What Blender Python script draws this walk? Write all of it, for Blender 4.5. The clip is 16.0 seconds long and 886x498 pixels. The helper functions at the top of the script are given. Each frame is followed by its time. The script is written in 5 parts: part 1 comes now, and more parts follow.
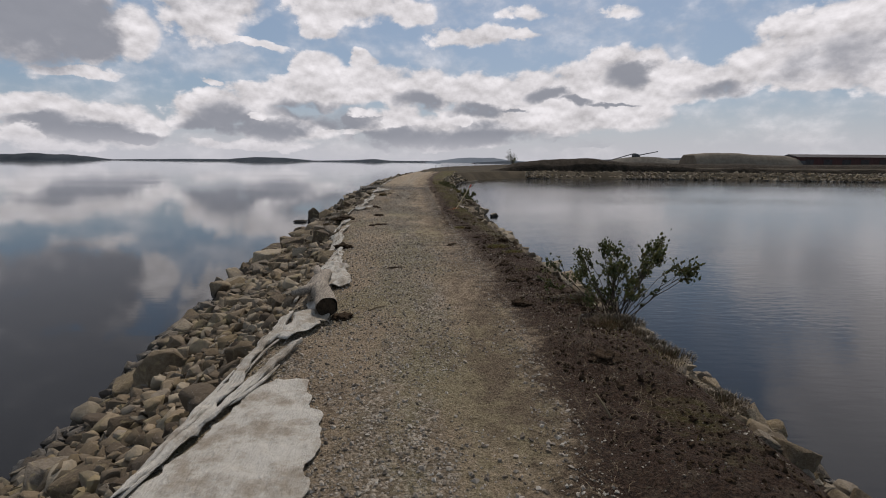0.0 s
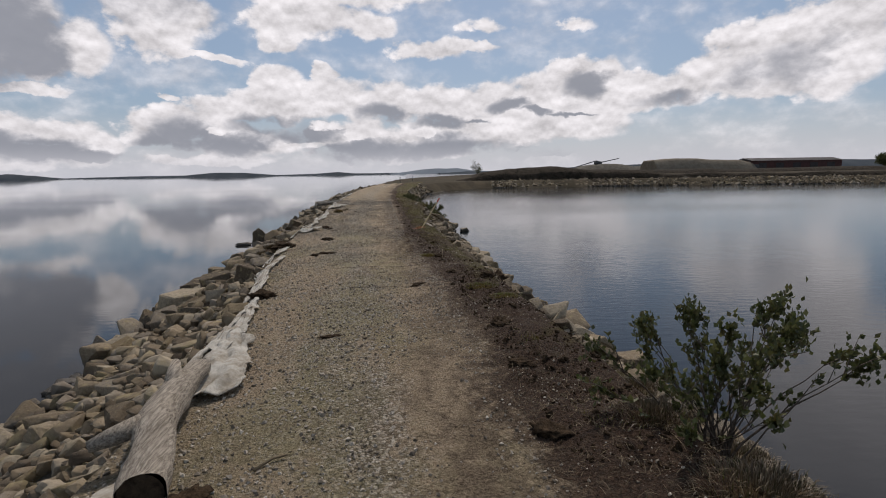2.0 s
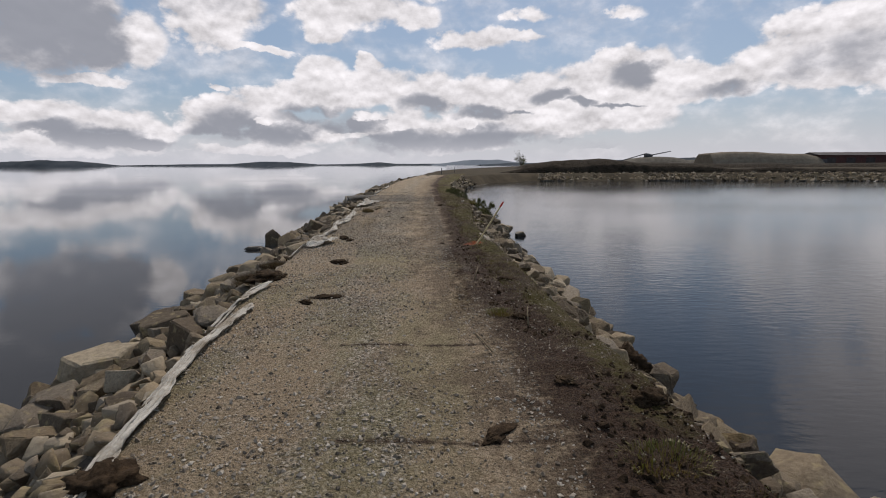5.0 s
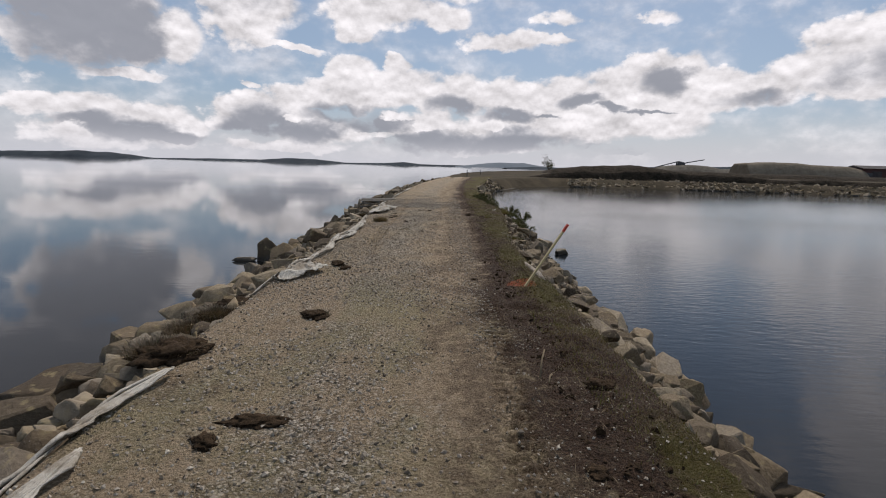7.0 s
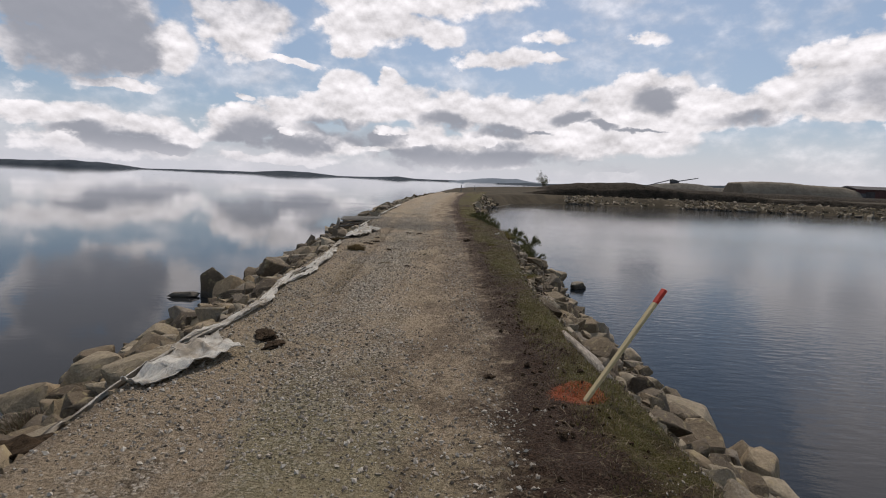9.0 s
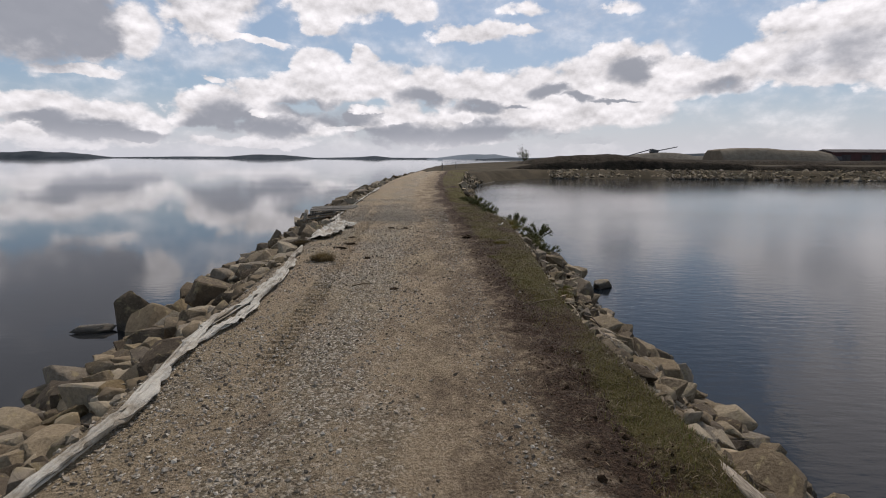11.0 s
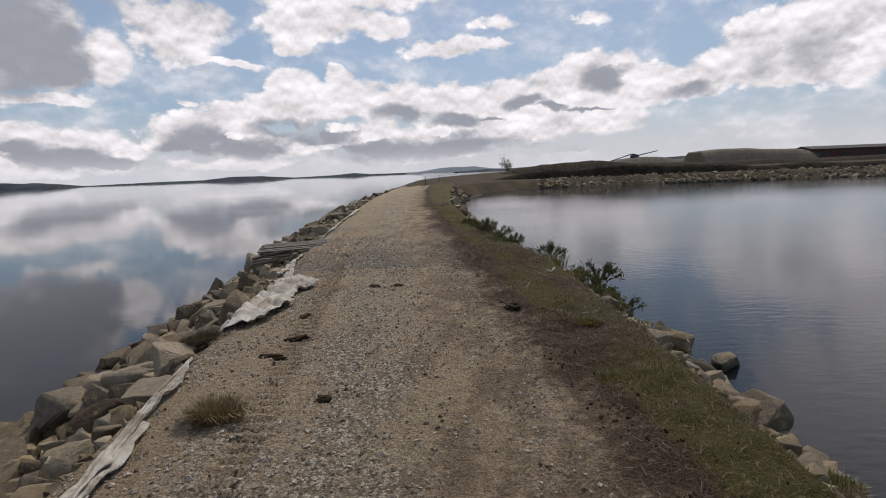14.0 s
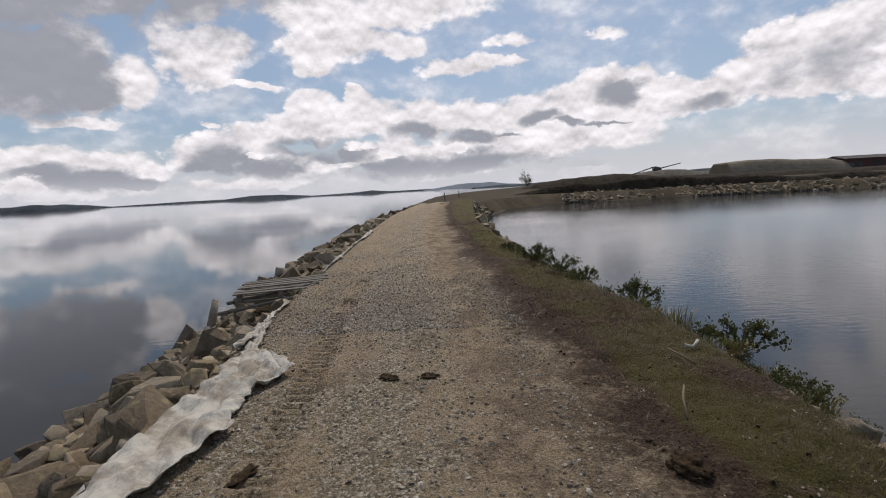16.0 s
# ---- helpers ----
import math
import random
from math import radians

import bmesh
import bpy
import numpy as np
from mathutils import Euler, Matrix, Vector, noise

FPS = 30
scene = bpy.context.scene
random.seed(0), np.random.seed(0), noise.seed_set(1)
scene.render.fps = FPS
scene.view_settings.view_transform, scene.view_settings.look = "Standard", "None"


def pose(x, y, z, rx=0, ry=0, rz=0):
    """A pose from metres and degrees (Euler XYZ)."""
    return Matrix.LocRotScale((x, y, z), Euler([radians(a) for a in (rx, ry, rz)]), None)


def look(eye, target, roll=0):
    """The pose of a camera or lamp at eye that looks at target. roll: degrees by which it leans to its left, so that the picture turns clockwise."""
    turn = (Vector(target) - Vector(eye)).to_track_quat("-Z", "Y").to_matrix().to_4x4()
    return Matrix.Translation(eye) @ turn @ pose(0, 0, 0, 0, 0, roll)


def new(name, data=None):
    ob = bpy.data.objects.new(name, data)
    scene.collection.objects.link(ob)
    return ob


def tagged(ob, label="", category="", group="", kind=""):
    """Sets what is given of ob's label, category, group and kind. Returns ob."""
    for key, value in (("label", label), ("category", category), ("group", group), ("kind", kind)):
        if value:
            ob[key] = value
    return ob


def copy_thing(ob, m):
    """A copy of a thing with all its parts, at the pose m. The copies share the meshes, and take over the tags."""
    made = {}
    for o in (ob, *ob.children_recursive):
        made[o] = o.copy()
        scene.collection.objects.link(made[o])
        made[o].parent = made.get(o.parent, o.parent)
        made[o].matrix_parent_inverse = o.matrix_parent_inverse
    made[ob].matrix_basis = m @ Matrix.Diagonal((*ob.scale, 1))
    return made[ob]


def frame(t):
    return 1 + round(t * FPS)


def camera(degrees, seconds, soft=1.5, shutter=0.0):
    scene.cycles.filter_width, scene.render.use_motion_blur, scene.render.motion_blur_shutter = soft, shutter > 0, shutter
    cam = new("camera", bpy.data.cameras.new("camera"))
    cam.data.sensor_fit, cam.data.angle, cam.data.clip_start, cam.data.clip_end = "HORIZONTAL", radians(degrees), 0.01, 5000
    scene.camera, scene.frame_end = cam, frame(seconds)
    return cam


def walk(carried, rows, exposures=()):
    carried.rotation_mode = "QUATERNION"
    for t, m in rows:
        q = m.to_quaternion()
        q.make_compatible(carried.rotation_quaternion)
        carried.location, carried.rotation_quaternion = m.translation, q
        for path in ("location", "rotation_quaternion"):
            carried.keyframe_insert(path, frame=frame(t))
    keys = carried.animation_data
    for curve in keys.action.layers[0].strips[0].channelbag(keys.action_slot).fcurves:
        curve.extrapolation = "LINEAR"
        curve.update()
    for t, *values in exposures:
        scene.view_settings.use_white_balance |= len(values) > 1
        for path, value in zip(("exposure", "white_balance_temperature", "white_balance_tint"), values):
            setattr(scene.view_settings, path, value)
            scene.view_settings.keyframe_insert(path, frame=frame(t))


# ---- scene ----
cam = camera(81.8, 16.0, 1.05)

PATH = [
    (0, (2.085, 0.875, 1.516), (2.093, 2.846, 1.18), 0.4),
    (0.5, (2.226, 1.515, 1.506), (2.435, 3.478, 1.188), 1.2),
    (1, (2.223, 2.135, 1.501), (2.454, 4.097, 1.19), -0.1),
    (1.5, (2.229, 2.852, 1.47), (2.369, 4.823, 1.167), -0.0),
    (2, (2.169, 3.509, 1.485), (2.305, 5.483, 1.19), -0.9),
    (2.5, (2.176, 4.24, 1.454), (2.3, 6.212, 1.145), -1.7),
    (3, (2.096, 4.949, 1.439), (2.149, 6.926, 1.143), 1.1),
    (5.5, (1.958, 8.322, 1.509), (1.925, 10.295, 1.178), -0.3),
    (6, (1.905, 9.095, 1.499), (1.792, 11.064, 1.165), 1.8),
    (6.5, (1.886, 9.86, 1.489), (1.806, 11.824, 1.121), -1.7),
    (7, (1.814, 10.619, 1.495), (1.713, 12.59, 1.173), 1.5),
    (7.5, (1.82, 11.345, 1.495), (1.77, 13.316, 1.155), -1.2),
    (8, (1.791, 12.093, 1.493), (1.708, 14.069, 1.189), 1.2),
    (8.5, (1.754, 12.765, 1.507), (1.703, 14.739, 1.189), 0.4),
    (9, (1.643, 13.514, 1.487), (1.57, 15.495, 1.222), 2.3),
    (11.5, (1.243, 17.028, 1.544), (1.259, 18.996, 1.186), -0.2),
    (12, (1.176, 17.862, 1.499), (1.196, 19.833, 1.159), -0.7),
    (12.5, (1.058, 18.586, 1.509), (1.096, 20.561, 1.197), -1.4),
    (13, (1.008, 19.345, 1.502), (1.031, 21.316, 1.164), 0.1),
    (13.5, (0.901, 20.019, 1.526), (0.946, 21.991, 1.197), 0.1),
    (14, (0.857, 20.766, 1.503), (0.925, 22.743, 1.205), -2.3),
    (14.5, (0.744, 21.497, 1.5), (0.792, 23.476, 1.214), -0.2),
    (15, (0.714, 22.262, 1.473), (0.75, 24.241, 1.184), -1.7),
    (15.5, (0.631, 23.001, 1.467), (0.602, 24.986, 1.223), 0.2),
    (16, (0.62, 23.746, 1.446), (0.621, 25.732, 1.213), -3.1),
]
walk(cam, [(t, look(eye, target, roll)) for t, eye, target, roll in PATH], [(t, e, 6400, 15) for t, e in ((0, -0.3), (1.5, -0.22), (3, -0.16), (6, -0.12), (9, -0.06), (12, -0.05), (16, -0.07))])

# ---- light ----
def smooth01(x, a, b):
    t = np.clip((x - a) / (b - a), 0, 1)
    return t * t * (3 - 2 * t)


def build_world():
    w = bpy.data.worlds.new("sky")
    scene.world = w
    w.use_nodes = True
    nt = w.node_tree
    nt.nodes.clear()
    N, K = nt.nodes.new, nt.links.new

    def put(sock, v):
        if isinstance(v, bpy.types.NodeSocket):
            K(v, sock)
        else:
            sock.default_value = v

    def m(op, a, b=0.0, c=0.0, clamp=False):
        n = N("ShaderNodeMath")
        n.operation, n.use_clamp = op, clamp
        for i, v in enumerate((a, b, c)):
            put(n.inputs[i], v)
        return n.outputs[0]

    def vm(op, a, b=(0, 0, 0), c=(0, 0, 0)):
        n = N("ShaderNodeVectorMath")
        n.operation = op
        put(n.inputs[0], a)
        put(n.inputs[1], b)
        if op == "MULTIPLY_ADD":
            put(n.inputs[2], c)
        return n.outputs["Value"] if op == "DOT_PRODUCT" else n.outputs[0]

    def mixc(f, a, b):
        n = N("ShaderNodeMix")
        n.data_type = "RGBA"
        put(n.inputs[0], f)
        put(n.inputs[6], a)
        put(n.inputs[7], b)
        return n.outputs[2]

    def ramp(v, a, b):
        n = N("ShaderNodeMapRange")
        n.interpolation_type = "SMOOTHSTEP"
        put(n.inputs[0], v)
        n.inputs[1].default_value, n.inputs[2].default_value = a, b
        return n.outputs[0]

    def fbm(vec, scale, detail, rough=0.55):
        n = N("ShaderNodeTexNoise")
        put(n.inputs["Vector"], vec)
        n.inputs["Scale"].default_value, n.inputs["Detail"].default_value = scale, detail
        n.inputs["Roughness"].default_value = rough
        return n.outputs["Fac"], n.outputs["Color"]

    direction = N("ShaderNodeTexCoord").outputs["Generated"]
    sep = N("ShaderNodeSeparateXYZ")
    K(direction, sep.inputs[0])
    az = m("MULTIPLY", m("ARCTAN2", sep.outputs[0], sep.outputs[1]), 57.2958)
    el = m("MULTIPLY", m("ARCSINE", m("MINIMUM", m("MAXIMUM", sep.outputs[2], -1.0), 1.0)), 57.2958)
    comb = N("ShaderNodeCombineXYZ")
    K(az, comb.inputs[0])
    K(el, comb.inputs[1])
    plane = comb.outputs[0]
    f1, c1 = fbm(vm("MULTIPLY", plane, (0.10, 0.17, 0)), 1.0, 6, 0.6)
    puffy = vm("MULTIPLY", plane, (0.30, 0.42, 0))
    f2, c2 = fbm(vm("ADD", puffy, (7.3, 2.1, 0)), 0.8, 9, 0.55)
    bend = vm("MULTIPLY", vm("SUBTRACT", c1, (0.5, 0.5, 0.5)), (4.0, 1.6, 0))
    bend2 = vm("MULTIPLY", vm("SUBTRACT", c2, (0.5, 0.5, 0.5)), (5.0, 2.8, 0))
    p = vm("ADD", plane, vm("ADD", bend, bend2))

    def field(blobs):
        best = None
        for a, e, ra, re, *peak in blobs:
            q = vm("MULTIPLY", vm("SUBTRACT", p, (a, e, 0)), (1 / ra, 1 / re, 0))
            v = m("SUBTRACT", peak[0] if peak else 1.0, vm("DOT_PRODUCT", q, q))
            best = v if best is None else m("MAXIMUM", best, v)
        return best

    # cumulus: azimuth, elevation, half width, half height in degrees
    high = [(-38.6, 11.4, 5.0, 4.3), (-34.8, 12.2, 4.5, 3.8), (-32.9, 10.5, 2.9, 2.2), (-30.1, 11.3, 3.1, 2.6), (-34.8, 7.9, 4.4, 0.5), (-23.9, 13.4, 3.7, 3.1), (-22.6, 14.7, 4.7, 2.1), (-9.0, 15.4, 7.1, 1.9), (-12.5, 13.5, 2.3, 1.1), (-3.8, 14.9, 3.2, 1.4), (-19.2, 11.3, 3.7, 0.4, 0.8), (-8.6, 10.5, 1.6, 1.1), (2.8, 12.7, 3.9, 1.2), (7.8, 12.9, 3.2, 0.6, 0.8), (9.8, 15.1, 3.7, 0.9, 0.5), (18.3, 14.6, 2.2, 0.8, 0.45)]
    band = [(-23.6, 7.2, 1.2, 0.4), (-25.3, 4.6, 3.0, 1.5), (-21.7, 5.3, 4.8, 1.6), (-17.9, 6.7, 4.9, 1.3), (-13.3, 9.5, 2.7, 1.7), (-12.8, 7.0, 5.9, 1.9), (-7.5, 8.0, 5.1, 2.1), (-2.0, 7.2, 5.7, 2.5), (4.1, 6.9, 5.4, 2.5), (8.9, 7.5, 4.8, 2.5), (13.6, 7.9, 5.0, 2.5), (17.7, 10.0, 2.0, 1.7), (19.5, 10.0, 2.0, 1.5), (14.3, 4.8, 5.4, 2.1), (5.3, 4.3, 8.0, 2.3)]
    band_low = [(19.6, 8.7, 3.2, 2.3, 1.7), (-4.5, 3.7, 6.1, 2.1), (-16.4, 3.5, 6.5, 1.9), (18.2, 5.5, 5.5, 2.1), (23.5, 7.5, 4.5, 1.9), (27.4, 7.8, 4.0, 2.0), (30.6, 9.0, 3.9, 2.2), (33.5, 10.0, 3.7, 2.7), (36.7, 10.7, 4.0, 3.6), (39.6, 10.7, 4.1, 4.1, 1.5), (35.9, 7.4, 5.2, 1.3), (-0.8, 2.2, 9.3, 0.7), (-37.1, 4.5, 5.3, 1.3), (-33.1, 4.2, 4.1, 1.3), (-30.2, 3.1, 2.9, 1.5), (-37.3, 2.4, 4.4, 1.6), (-32.9, 2.3, 4.6, 1.3), (-20.3, 1.6, 7.0, 0.6)]
    overhead = [(-50, 30, 30, 11, 2.2), (2, 21, 10, 2.5), (47, 22, 10, 9, 1.4), (-70, 14, 22, 8), (80, 12, 22, 7), (-25, 42, 30, 9), (-100, 30, 25, 9), (-8, 19, 14, 2.5)]
    grey_bases = [(-38.5, 11.6, 4.7, 3.8, 1.3), (-35.1, 12.4, 4.0, 3.5, 1.3), (-33.3, 10.6, 2.4, 2.0, 1.2), (-25.4, 3.8, 1.7, 1.3), (-22.3, 3.9, 4.0, 1.7), (-18.6, 3.4, 4.1, 1.2), (-14.3, 5.4, 3.5, 1.1), (-10.5, 4.4, 4.0, 1.1), (-2.7, 6.3, 2.4, 1.1), (-7.0, 2.4, 3.7, 0.9), (-2.1, 2.6, 7.4, 1.1), (5.3, 2.8, 7.4, 1.2), (12.9, 2.3, 4.8, 0.7), (16.7, 1.7, 3.3, 0.2), (10.7, 6.7, 2.0, 0.9), (3.8, 5.3, 2.8, 0.7)]
    grey_towers = [(14.5, 6.1, 1.8, 0.5), (18.2, 5.8, 2.7, 0.2), (19.7, 8.8, 2.5, 1.1, 1.1), (34.9, 8.6, 4.0, 1.7, 0.3), (38.4, 9.2, 3.8, 2.8, 0.5), (32.9, 8.1, 3.0, 1.2, 0.2), (27.0, 6.8, 4.3, 0.9, 0.4), (-34.5, 2.8, 4.8, 1.1), (-32.1, 2.0, 3.6, 0.2), (-37.3, 3.1, 2.9, 0.5), (-29.3, 2.4, 2.1, 0.5), (7.7, 5.2, 2.2, 0.2)]
    grey_overhead = [(-50, 30, 30, 11, 2.4), (-25, 44, 32, 9), (-75, 14, 18, 6)]
    puffs = [(-19.1, 4.7, 1.4, 0.4), (-4.5, 4.3, 2.0, 0.9), (-0.2, 4.3, 1.5, 0.7), (13.1, 5.1, 3.1, 1.0), (2.6, 4.1, 1.0, 0.4), (-38.7, 2.1, 1.6, 0.8), (-7.8, 4.9, 2.4, 0.4), (-10.6, 3.2, 2.4, 0.4), (17.1, 4.7, 1.8, 0.6)]
    thick = m("MINIMUM", field(high + band + band_low + overhead), 1.2)
    dens = m("ADD", thick, m("MULTIPLY", m("SUBTRACT", f2, 0.5), 3.6))
    cover = ramp(dens, -0.35, 0.4)
    veil = m("MULTIPLY", ramp(m("ADD", f1, m("MULTIPLY", m("SUBTRACT", f2, 0.5), 0.6)), 0.4, 0.75), 0.55)
    cover = m("MAXIMUM", cover, veil)
    f4, _ = fbm(vm("ADD", puffy, (1.7, 5.4, 0)), 0.55, 8, 0.58)
    lit = m("MULTIPLY", m("MAXIMUM", field(puffs), 0.0), 1.8)
    dark = m("MINIMUM", field(grey_bases + grey_towers + grey_overhead), 0.9)
    dark = m("ADD", dark, m("ADD", m("MULTIPLY", m("SUBTRACT", f4, 0.5), 2.6), m("MULTIPLY", m("SUBTRACT", f2, 0.5), -1.0)))
    shade = ramp(m("SUBTRACT", dark, lit), -0.6, 0.8)
    f3, _ = fbm(vm("ADD", puffy, (7.3, 2.33, 0)), 0.8, 9, 0.55)
    relief = m("MULTIPLY", m("SUBTRACT", f2, f3), 1.0)
    inner = m("ADD", m("ADD", 0.6, m("MULTIPLY", relief, 1.3)), m("MULTIPLY", f2, 0.55))
    bright = vm("SCALE", (0.964, 0.944, 0.932), (0, 0, 0))
    sc = bright.node
    K(inner, sc.inputs["Scale"])
    cloud = mixc(m("MULTIPLY", shade, 0.95), bright, (0.315, 0.335, 0.372, 1))
    sky = N("ShaderNodeTexSky")
    sky.sky_type, sky.sun_disc = "NISHITA", False
    sky.sun_elevation, sky.sun_rotation = radians(SUN_EL), radians(SUN_AZ)
    sky.dust_density, sky.ozone_density = 1.2, 1.4
    blue = vm("SCALE", sky.outputs[0], (0, 0, 0))
    blue.node.inputs["Scale"].default_value = SKY
    blue = mixc(0.5, blue, (0.30, 0.43, 0.56, 1))
    haze = m("SUBTRACT", 1.0, ramp(el, -1.0, 7.5))
    low_haze = m("SUBTRACT", 1.0, ramp(el, 0.0, 3.2))
    blue = mixc(m("MULTIPLY", haze, 0.9), blue, (0.66, 0.67, 0.70, 1))
    cloud = mixc(m("MULTIPLY", low_haze, 0.75), cloud, (0.72, 0.72, 0.74, 1))
    bg = N("ShaderNodeBackground")
    K(mixc(cover, blue, cloud), bg.inputs[0])
    bg.inputs[1].default_value = 1.0
    out = N("ShaderNodeOutputWorld")
    K(bg.outputs[0], out.inputs[0])
    w.cycles.sampling_method, w.cycles.sample_map_resolution = "MANUAL", 512


SUN_AZ, SUN_EL, SKY = 12.0, 52.0, 0.085
build_world()
sun = new("sun", bpy.data.lights.new("sun", "SUN"))
sun.data.energy, sun.data.angle, sun.data.color = 3.0, radians(5), (1.0, 0.92, 0.8)
sun.matrix_world = look((60 * math.sin(radians(SUN_AZ)), 60 * math.cos(radians(SUN_AZ)), 60 * math.tan(radians(SUN_EL))), (0, 0, 0))


# ---- materials ----
class Mat:
    """A small builder for node materials."""

    def __init__(self, name, rough=0.9, spec=0.3):
        self.m = bpy.data.materials.new(name)
        self.m.use_nodes = True
        self.nt = self.m.node_tree
        self.b = self.nt.nodes["Principled BSDF"]
        self.b.inputs["Roughness"].default_value = rough
        self.b.inputs["Specular IOR Level"].default_value = spec
        self.co = self.n("ShaderNodeTexCoord").outputs["Object"]

    def n(self, kind):
        return self.nt.nodes.new(kind)

    def put(self, sock, v):
        if isinstance(v, bpy.types.NodeSocket):
            self.nt.links.new(v, sock)
        elif v is not None:
            sock.default_value = v

    def noise(self, scale, detail=4, rough=0.55, vec=None, stretch=None):
        v = vec or self.co
        if stretch:
            q = self.n("ShaderNodeVectorMath")
            q.operation = "MULTIPLY"
            self.put(q.inputs[0], v)
            q.inputs[1].default_value = stretch
            v = q.outputs[0]
        t = self.n("ShaderNodeTexNoise")
        self.put(t.inputs["Vector"], v)
        t.inputs["Scale"].default_value, t.inputs["Detail"].default_value, t.inputs["Roughness"].default_value = scale, detail, rough
        return t.outputs["Fac"]

    def cells(self, scale, out="Distance"):
        t = self.n("ShaderNodeTexVoronoi")
        self.put(t.inputs["Vector"], self.co)
        t.inputs["Scale"].default_value = scale
        return t.outputs[out]

    def ramp(self, v, a, b, lo=0.0, hi=1.0):
        t = self.n("ShaderNodeMapRange")
        t.interpolation_type = "SMOOTHSTEP"
        self.put(t.inputs[0], v)
        for i, x in enumerate((a, b, lo, hi)):
            t.inputs[i + 1].default_value = x
        return t.outputs[0]

    def math(self, op, a, b=0.0, c=0.0):
        t = self.n("ShaderNodeMath")
        t.operation = op
        for i, v in enumerate((a, b, c)):
            self.put(t.inputs[i], v)
        return t.outputs[0]

    def mix(self, f, a, b, blend="MIX"):
        t = self.n("ShaderNodeMix")
        t.data_type, t.blend_type = "RGBA", blend
        for i, v in ((0, f), (6, a), (7, b)):
            self.put(t.inputs[i], (*v, 1) if isinstance(v, tuple) and len(v) == 3 else v)
        return t.outputs[2]

    def attr(self, name):
        t = self.n("ShaderNodeAttribute")
        t.attribute_name = name
        return t.outputs["Fac"]

    def rand(self, island=False):
        if island:
            return self.n("ShaderNodeNewGeometry").outputs["Random Per Island"]
        return self.n("ShaderNodeObjectInfo").outputs["Random"]

    def palette(self, v, cols):
        t = self.n("ShaderNodeValToRGB")
        els = t.color_ramp.elements
        while len(els) < len(cols):
            els.new(0.5)
        for i, c in enumerate(cols):
            els[i].position = i / (len(cols) - 1)
            els[i].color = (*c, 1)
        self.put(t.inputs[0], v)
        return t.outputs[0]

    def done(self, color, bump=None, strength=0.5, dist=0.02, rough=None):
        self.put(self.b.inputs["Base Color"], (*color, 1) if isinstance(color, tuple) and len(color) == 3 else color)
        if rough is not None:
            self.put(self.b.inputs["Roughness"], rough)
        if bump is not None:
            t = self.n("ShaderNodeBump")
            t.inputs["Strength"].default_value, t.inputs["Distance"].default_value = strength, dist
            self.put(t.inputs["Height"], bump)
            self.put(self.b.inputs["Normal"], t.outputs[0])
        return self.m


def mat_rock(name, island):
    k = Mat(name, 0.85, 0.3)
    r = k.rand(island)
    base = k.palette(r, [(0.068, 0.048, 0.029), (0.205, 0.155, 0.094), (0.11, 0.084, 0.056), (0.32, 0.25, 0.16), (0.08, 0.058, 0.036), (0.235, 0.195, 0.145), (0.36, 0.3, 0.21), (0.195, 0.14, 0.07)])
    grain = k.noise(9, 7, 0.65)
    spots = k.noise(70, 3, 0.6)
    lichen = k.ramp(k.noise(3.5, 4), 0.55, 0.68)
    c = k.mix(k.ramp(grain, 0.3, 0.7), base, k.mix(1.0, base, (0.62, 0.6, 0.58), "MULTIPLY"))
    c = k.mix(k.math("MULTIPLY", lichen, 0.55), c, (0.31, 0.25, 0.13))
    c = k.mix(k.ramp(spots, 0.62, 0.75, 0, 0.5), c, (0.42, 0.4, 0.36))
    pos = k.n("ShaderNodeNewGeometry").outputs["Position"]
    s = k.n("ShaderNodeSeparateXYZ")
    k.put(s.inputs[0], pos)
    tide = k.ramp(k.math("ADD", s.outputs[2], k.math("MULTIPLY", k.noise(2.0, 3), 0.3)), -1.05, -0.85, 1.0, 0.0)
    c = k.mix(k.math("MULTIPLY", tide, 0.85), c, (0.045, 0.04, 0.033))
    return k.done(c, k.math("ADD", grain, k.math("MULTIPLY", spots, 0.3)), 0.75, 0.03, k.ramp(tide, 0, 1, 0.88, 0.45))


